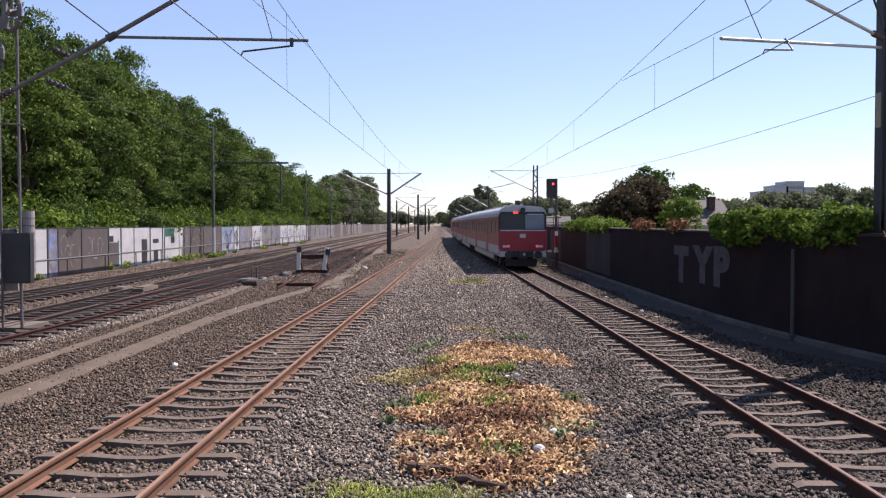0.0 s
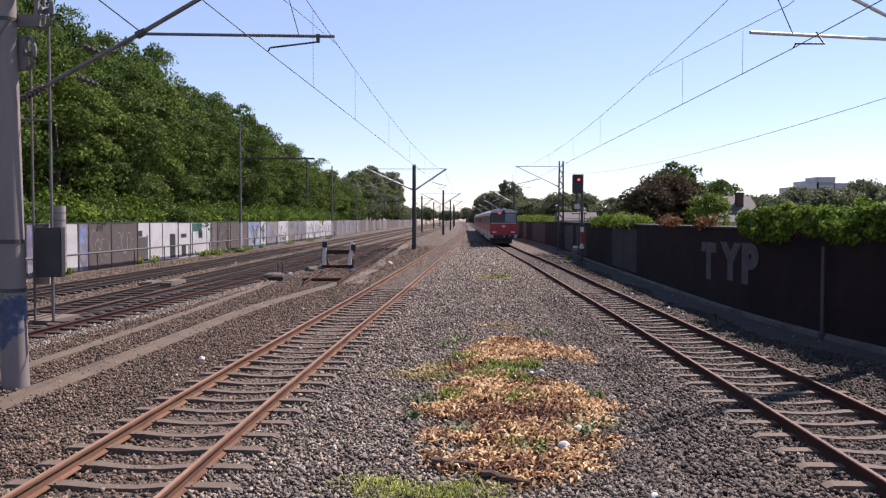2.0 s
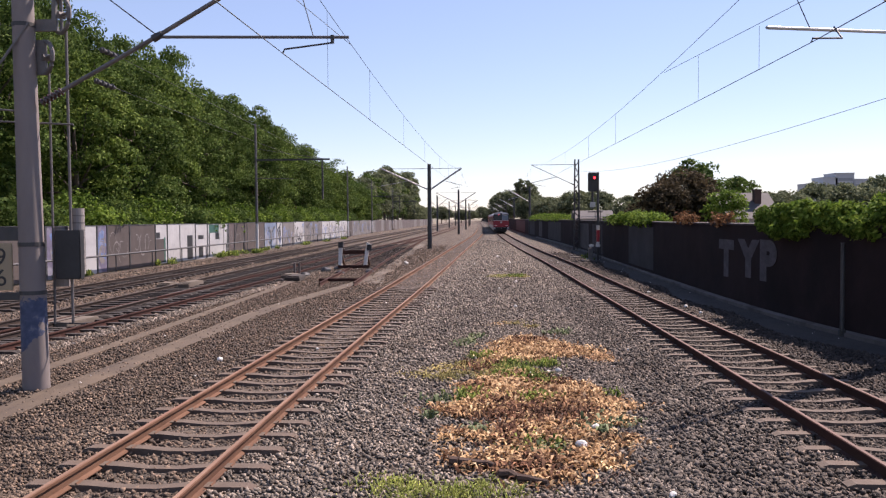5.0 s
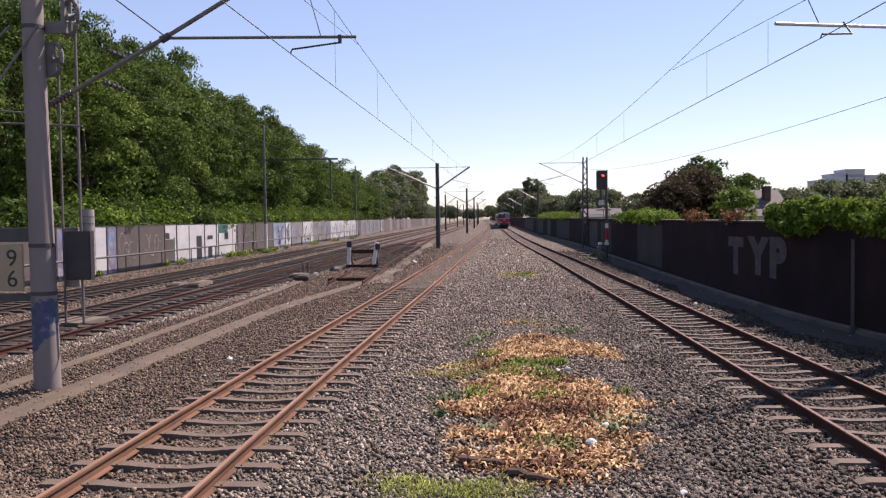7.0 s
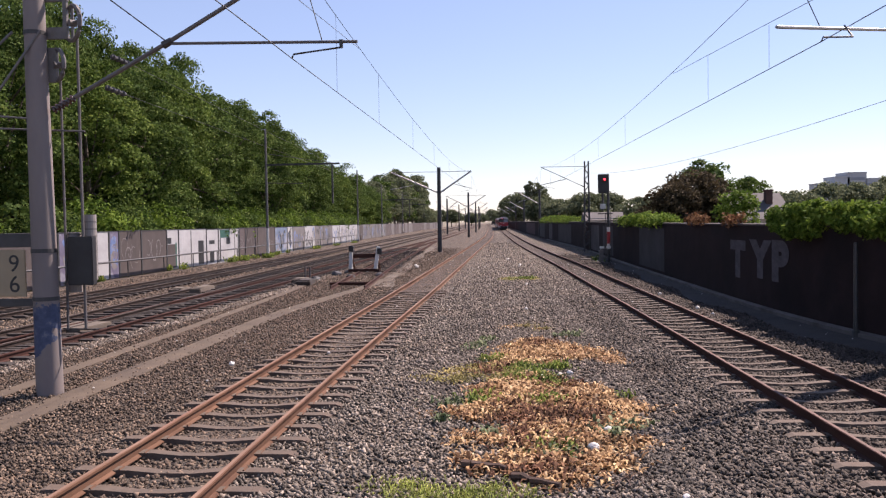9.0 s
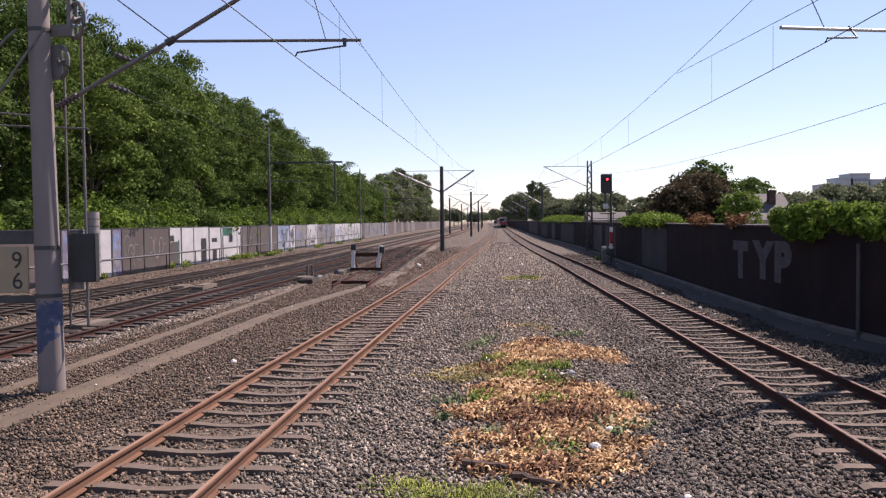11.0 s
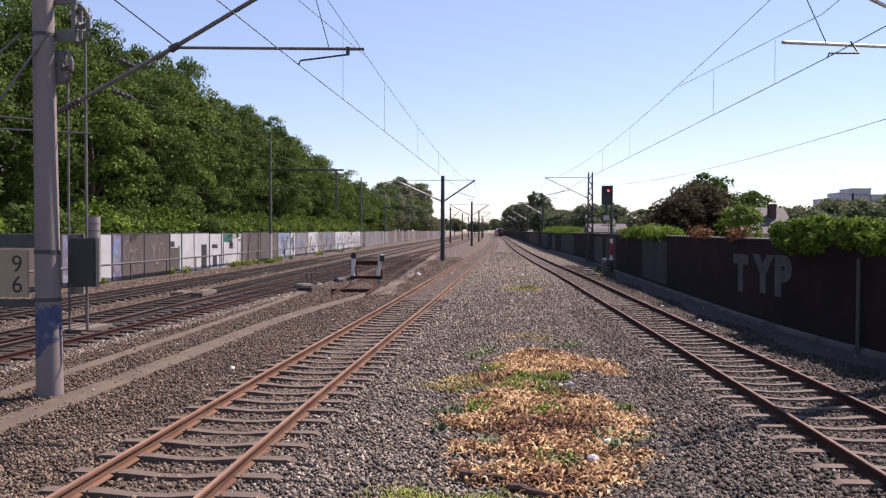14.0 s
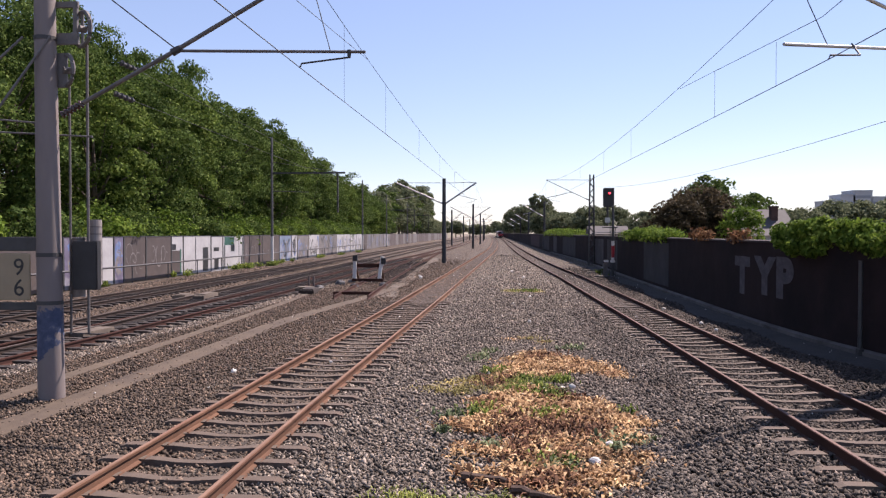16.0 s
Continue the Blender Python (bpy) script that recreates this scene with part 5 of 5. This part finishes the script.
overhead("thin contact and messenger wires over the open rusty track", [-3.9, -3.52, -2.75, -2.5, -2.9, -3.8, -5.0], [-45, 13.5, 76.4, 148.4, 213, 285, 352], (0.06, 0.15, 0.28, 0.42, 0.58, 0.72, 0.86),
         stitch=[(-3.55, 9, 7.1), (-3.52, 13.5, 6.9), (-3.42, 20, 7.3)])
overhead("thin contact and messenger wires over the track along the wall", [5.0, 5.3, 3.95, 3.0, 2.2, 1.4, 0.6], [-45, 13.6, 72.9, 137, 203, 268, 335], (0.04, 0.11, 0.3, 0.42, 0.58, 0.72, 0.86),
         stitch=[(5.25, 8, 6.9), (5.2, 13.6, 6.5), (5.05, 23.5, 7.1)], tops={(1, 0.04): 6.64, (1, 0.11): 6.9})
overhead("thin wires over the far tracks", [-10.0, -9.9, -10.4, -11.3], [76.4, 148.4, 213, 285], ())
feeder = [(9.25 - 1.35 * s, 17.35 + 55.5 * s, 5.7 + 1.45 * s - 2.48 * s * (1 - s)) for s in (k / 24 for k in range(25))]
tagged(part("feeder_cable", tube(B(), feeder, 0.0075, 5), M_WIRE), "sagging cable strung between the masts beside the wall", "cable")


# ---- signal ----
def light_signal():
    s = empty("railway_signal", 7.0, 54.6, 0, label="red-lit colour light signal on a banded mast", category="signal")
    part("mast", rod(B(), (0.35, 0.05, 0), (0.35, 0.05, 6.0), 0.1, 0.08, 10), M_DARKSTEEL, s)
    for i, (z, h, paint) in enumerate(((0.95, 0.35, M_WHITE_STONE), (1.3, 0.8, M_RED), (2.1, 0.32, M_WHITE_STONE))):
        part("mast_band", rod(B(), (0.35, 0.05, z), (0.35, 0.05, z + h), 0.108, None, 10), paint, s, "red band" if i == 1 else "white band")
    h = part("signal_head", box(B(), -0.03, -0.1, 4.7, 0.62, 0.3, 1.28, bev=0.05), M_BLACK, s)
    part("hood", rod(B(), (0.06, -0.42, 5.62), (0.06, -0.24, 5.62), 0.15, None, 14), M_BLACK, h)
    part("red_lamp", rod(B(), (0.06, -0.44, 5.62), (0.06, -0.4, 5.62), 0.07, None, 16), M_REDLAMP, h, "glowing red lamp")
    part("head_post", rod(B(), (-0.03, -0.05, 3.5), (-0.03, -0.05, 4.75), 0.07, None, 8), M_DARKSTEEL, s)
    part("indicator", box(B(), -0.03, -0.14, 3.65, 0.36, 0.08, 0.34, bev=0.02), M_GALV, s)
    part("platform", box(B(), 0.15, 0, 3.3, 0.95, 0.6, 0.06), M_DARKSTEEL, s)
    part("ladder", tube(tube(B(), [(0.55, 0.3, 0), (0.55, 0.3, 3.4)], 0.025, 6), [(0.2, 0.35, 0), (0.2, 0.35, 3.4)], 0.025, 6), M_DARKSTEEL, s)
    for x in (-0.12, 0.32):
        b = part("foot_lamp", box(B(), x, -0.15, 0.98, 0.3, 0.16, 0.16, bev=0.02), M_WHITE_STONE, s, "white foot plate")
    part("cabinet", box(B(), -0.15, 0.05, 0, 0.3, 0.3, 0.9, bev=0.02), M_GEAR, s)
    return s


light_signal()
for x, y in ((6.5, 53.4), (6.3, 58.5), (6.6, 62)):
    b = tagged(part("cable_box", box(B(), 0, 0, -0.03, 0.9, 0.55, 0.14, bev=0.02), M_KERB), "flat pale concrete cable cover on the ballast", "cable cover")
    b.matrix_basis = pose(x, y, 0.02, 0, 0, 10)


# ---- buffer stop ----
def buffer_stop():
    s = empty("buffer_stop", -7.8, 45.6, 0, 3.2, label="steel buffer stop with two white posts on the siding", category="buffer stop")
    for x in (-0.75, 0.75):
        top = 1.62 if x < 0 else 1.45
        lean = 0.06 if x < 0 else 0.3
        p = part("post", box(B(), 0, 0, 0, 0.2, 0.2, 1.4, pose(0, 0, 0, 0, math.degrees(lean) * 0.5, 0), bev=0.015), M_WHITE_STONE, s, "white-painted post")
        p.matrix_basis = pose(x, -0.1, 0.2)
        c = part("post_cap", box(B(), 0, 0, 0, 0.27, 0.3, 0.34, bev=0.02), M_BLACK, s)
        c.matrix_basis = pose(x + lean * 0.55, -0.1, top - 0.3)
        part("back_stay", rod(B(), (x, 0, 1.2), (x, 1.7, 0.2), 0.06, None, 6), M_RUST, s)
    part("buffer_beam", box(B(), 0.08, 0.05, 0.95, 1.45, 0.16, 0.22, bev=0.02), M_RUST_DARK_SHADE, s)
    part("base_beam", box(B(), 0, -0.15, 0.16, 1.8, 0.2, 0.16, bev=0.02), M_RUST_DARK_SHADE, s)
    part("front_beam", box(B(), 0.3, -8.6, 0.05, 1.9, 0.2, 0.14, bev=0.02), M_RUST_DARK_SHADE, s)
    return s


buffer_stop()
for i, (x, y, s) in enumerate([(-9.2, 44.5, 0.6), (-8.9, 46.5, 0.5), (-6.6, 43.5, 0.5), (-9.6, 41, 0.5), (-8.0, 42.5, 0.45)]):
    lump("debris_heap", x, y, 0.08, s, s, s * 0.6, i + 40, M_DARKSTEEL, "dark scrap lying by the siding's end", "debris")
lp = tagged(part("marker_post", rod(rod(B(), (0, 0, 0), (0, 0, 0.75), 0.06, None, 8), (0.25, 0, 0), (0.25, 0, 0.72), 0.06, None, 8), M_KERB), "short white marker posts beside the rails", "marker")
lp.matrix_basis = pose(-10.0, 40.5, 0)


# ---- buildings beyond the wall ----
def house(x, y, w, d, h, ridge, rz, label, chimney=True):
    e = empty("house", x, y, -0.05, rz, label=label, category="house", group="houses beyond the wall")
    part("house_shell", box(B(), 0, 0, 0, w, d, h), M_RENDER, e)
    bm = B()
    o = 0.35
    v = [bm.verts.new(c) for c in ((-w / 2 - o, -d / 2 - o, h - 0.2), (w / 2 + o, -d / 2 - o, h - 0.2), (w / 2 + o, d / 2 + o, h - 0.2), (-w / 2 - o, d / 2 + o, h - 0.2), (-w / 2 - o, 0, ridge), (w / 2 + o, 0, ridge))]
    for f in ((0, 1, 5, 4), (2, 3, 4, 5), (0, 4, 3), (1, 2, 5), (3, 2, 1, 0)):
        bm.faces.new([v[i] for i in f])
    part("roof", bm, M_ROOF, e)
    if chimney:
        part("chimney", box(box(B(), w * 0.22, -d * 0.2, h - 0.3, 0.6, 0.55, ridge - h + 0.5), w * 0.22, -d * 0.2, ridge + 0.15, 0.72, 0.66, 0.12), M_BRICK, e)
    for k in range(3):
        wn_ = part("window", box(B(), -w / 2 + w * (k + 0.5) / 3, -d / 2 - 0.01, h - 1.9, 1.0, 0.06, 1.2), M_GLASSDARK, e)
        part("sill", box(B(), -w / 2 + w * (k + 0.5) / 3, -d / 2 - 0.06, h - 2.0, 1.15, 0.16, 0.06), M_KERB, wn_)
    return e


house(23.4, 76.0, 4.4, 6.0, 3.0, 5.2, 6, "low house with a grey tiled roof beyond the wall")
house(10.2, 80.0, 3.2, 3.0, 3.1, 3.7, 0, "small pale hut behind the wall", False)
house(40.0, 60.0, 7.0, 7.0, 3.3, 5.3, 80, "pale house with a grey gable roof beyond the wall")
house(33.5, 64.0, 7.0, 5.0, 2.6, 3.9, 20, "low pale outbuilding beyond the wall", False)


def tower():
    e = empty("tower_block", 171, 410, 0, 0, label="hazy grey stepped apartment tower far beyond the trees", category="tower block")
    for x, w, h in ((-10.5, 8, 18.5), (-4, 7, 21.5), (3, 9, 23.5), (11, 8, 20.5)):
        b = part("block", box(B(), x, 0, 0, w - 0.05, 14, h), M_TOWER, e)
        part("roof_slab", box(B(), x, 0, h, w + 0.3, 14.4, 0.5), M_TOWER, b)
        for z in range(2, int(h) - 1, 3):
            part("window_band", box(B(), x, -7.02, z, w * 0.8, 0.1, 1.4), M_TOWERWIN, b)
    return e


tower()


# ---- train ----
CAR = 26.4


def hull(prof, y0, y1):
    bm = B()
    a = [bm.verts.new((x, y0, z)) for x, z in prof]
    b = [bm.verts.new((x, y1, z)) for x, z in prof]
    n = len(prof)
    for i in range(n):
        bm.faces.new((a[i], a[(i + 1) % n], b[(i + 1) % n], b[i]))
    bm.faces.new(a)
    bm.faces.new(b)
    bmesh.ops.recalc_face_normals(bm, faces=bm.faces)
    return bm


def coach(label, cab):
    c = empty("train_car", 0, 0, 0, label=label, category="train", group="cars of the train")
    h = CAR / 2 - 0.25
    part("lower_body", hull([(-1.36, 0.98), (-1.43, 1.15), (-1.43, 1.62), (1.43, 1.62), (1.43, 1.15), (1.36, 0.98)], -h + 0.12, h), M_TRAINGREY, c, "light grey lower side")
    part("upper_body", hull([(-1.432, 1.62), (-1.432, 3.35), (1.432, 3.35), (1.432, 1.62)], -h + 0.12, h), M_RED, c, "red window band")
    part("roof", hull([(-1.432, 3.35)] + [(-1.432 * math.cos(a) ** 0.6, 3.35 + 0.66 * math.sin(a) ** 0.8) for a in (0.25, 0.55, 0.9, 1.25, 1.45)] + [(1.432 * math.cos(a) ** 0.6, 3.35 + 0.66 * math.sin(a) ** 0.8) for a in (1.45, 1.25, 0.9, 0.55, 0.25)] + [(1.432, 3.35)], -h + 0.1, h), M_TRAINROOF, c, "pale grey roof")
    for s in (-1, 1):
        for k in range(9):
            y = -h + 2.6 + k * 2.62
            if k in (2, 6):
                d = part("door", box(B(), s * 1.438, y, 1.02, 0.03, 1.5, 2.3, bev=0.01), M_RED, c, "red door")
                part("door_window", box(B(), s * 1.456, y, 2.25, 0.012, 1.0, 0.85), M_GLASSDARK, d)
            else:
                part("window", box(B(), s * 1.44, y, 2.35, 0.025, 1.55, 0.8, bev=0.008), M_GLASSDARK, c)
        part("skirt", box(B(), s * 1.3, 0, 0.66, 0.06, CAR - 9, 0.36), M_TRAINGREY, c)
    for yb in (-8.6, 8.6):
        g = part("bogie", box(B(), 0, yb, 0.45, 2.05, 3.2, 0.3, bev=0.03), M_TRAINBLACK, c)
        for yy in (-1.25, 1.25):
            for s in (-1, 1):
                part("wheel", rod(B(), (s * 0.69, yb + yy, 0.66), (s * 0.82, yb + yy, 0.66), 0.46, None, 20), M_TRAINBLACK, g)
    part("underframe", box(B(), 0, 0, 0.5, 2.3, CAR - 8, 0.5), M_TRAINBLACK, c)
    for k in range(6):
        part("roof_vent", box(B(), 0, -10 + 4 * k, 4.05, 0.7, 1.2, 0.12, bev=0.03), M_TRAINROOF, c)
    if cab:
        y = -h
        f = part("cab_front", hull([(-1.3, 1.3), (-1.42, 1.45), (-1.42, 2.5), (1.42, 2.5), (1.42, 1.45), (1.3, 1.3)], y - 0.16, y + 0.3), M_RED, c, "red cab front")
        part("window_surround", hull([(-1.42, 2.5), (-1.42, 3.42), (-1.28, 3.64), (1.28, 3.64), (1.42, 3.42), (1.42, 2.5)], y - 0.1, y + 0.3), M_TRAINBLACK, c)
        part("front_roof", hull([(-1.36, 3.6)] + [(-1.38 * math.cos(a) ** 0.6, 3.6 + 0.4 * math.sin(a) ** 0.8) for a in (0.3, 0.6, 0.95, 1.3, 1.47)] + [(1.38 * math.cos(a) ** 0.6, 3.6 + 0.4 * math.sin(a) ** 0.8) for a in (1.47, 1.3, 0.95, 0.6, 0.3)] + [(1.36, 3.6)], y - 0.06, y + 0.3), M_TRAINROOF, c)
        part("windscreen", box(B(), -0.62, y - 0.12, 2.62, 1.36, 0.05, 0.86, bev=0.02), M_GLASSDARK, c)
        part("windscreen", box(B(), 0.72, y - 0.12, 2.62, 1.14, 0.05, 0.86, bev=0.02), M_BLIND, c, "windscreen with a pale blind down")
        part("wiper_bar", box(B(), 0, y - 0.15, 2.5, 2.7, 0.06, 0.07), M_TRAINGREY, c)
        part("destination_display", box(B(), -0.42, y - 0.13, 3.52, 0.3, 0.06, 0.11), M_REDSIGN, c, "red lit display")
        part("sun_visor", box(B(), 0.75, y - 0.15, 3.46, 0.9, 0.06, 0.05), M_TRAINGREY, c)
        part("top_lamp", rod(B(), (0, y - 0.24, 3.75), (0, y - 0.02, 3.75), 0.15, None, 14), M_TRAINBLACK, c)
        for s in (-1, 1):
            part("lamp_unit", box(B(), s * 0.98, y - 0.2, 1.52, 0.42, 0.06, 0.14, bev=0.01), M_TRAINGREY, f)
            part("tail_lamp", rod(B(), (s * 0.86, y - 0.25, 1.59), (s * 0.86, y - 0.2, 1.59), 0.05, None, 10), M_REDSIGN, f)
            part("corner_panel", box(B(), s * 1.02, y - 0.05, 0.97, 0.72, 0.3, 0.3, bev=0.02), M_TRAINGREY, c)
            part("buffer", rod(rod(B(), (s * 0.87, y - 0.55, 1.1), (s * 0.87, y, 1.1), 0.09, None, 10), (s * 0.87, y - 0.6, 1.1), (s * 0.87, y - 0.53, 1.1), 0.24, None, 16), M_TRAINBLACK, c)
        part("emblem", box(B(), 0, y - 0.175, 2.1, 0.34, 0.02, 0.22), M_TRAINGREY, f)
        # Added black panel stands for the shaded gap between the corner panels.
        part("gap_shade_panel", box(B(), 0, y - 0.02, 0.95, 1.3, 0.24, 0.345), M_TRAINBLACK, c)
        part("coupler", box(B(), 0, y - 0.2, 0.85, 0.5, 0.5, 0.42, bev=0.03), M_TRAINBLACK, c)
        part("coupling_hook", box(B(), 0.05, y - 0.48, 1.05, 0.14, 0.12, 0.14, bev=0.02), M_TRAINGREY, c)
        part("snow_plough", box(B(), 0, y + 0.7, 0.36, 1.9, 0.2, 0.45, bev=0.03), M_TRAINBLACK, c)
        part("roof_aerial", box(B(), -0.2, y + 0.8, 4.05, 0.3, 0.25, 0.28), M_TRAINBLACK, c)
    return c


cars = [coach("red and pale grey train car with a driving cab", True)]
mid_car = coach("red and pale grey commuter train car", False)
cars += [mid_car, copy_thing(mid_car, Matrix()), copy_thing(mid_car, Matrix())]
loco = empty("locomotive", 0, 0, 0, label="red electric locomotive at the head of the train", category="locomotive", group="cars of the train")
part("body", box(B(), 0, 0, 1.0, 2.9, 16.0, 2.9, bev=0.15), M_RED, loco)
part("roof", box(B(), 0, 0, 3.85, 2.5, 15.0, 0.25, bev=0.08), M_TRAINROOF, loco)
part("underframe", box(B(), 0, 0, 0.35, 2.3, 14.5, 0.7, bev=0.05), M_TRAINBLACK, loco)
part("pantograph", tube(tube(B(), [(0, -5, 4.1), (0, -4, 4.9), (0, -5, 5.75)], 0.04, 6), [(-0.9, -5, 5.76), (0.9, -5, 5.76)], 0.03, 6), M_DARKSTEEL, loco)


def tail_at(t):
    """Metres along the line to the train's tail: it draws away, gathering speed."""
    return 47.4 + 17.6 * t + 0.48 * t * t


def motions():
    centres = [CAR * (i + 0.5) for i in range(len(cars))] + [CAR * len(cars) + 8.5]
    for thing, c in zip(cars + [loco], centres):
        rows = []
        for k in range(33):
            t = k * 0.5
            y = tail_at(t) + c
            rows.append((t, pose(track_right(y), y, 0.0, 0, 0, heading(track_right, y))))
        walk(thing, rows)


motions()
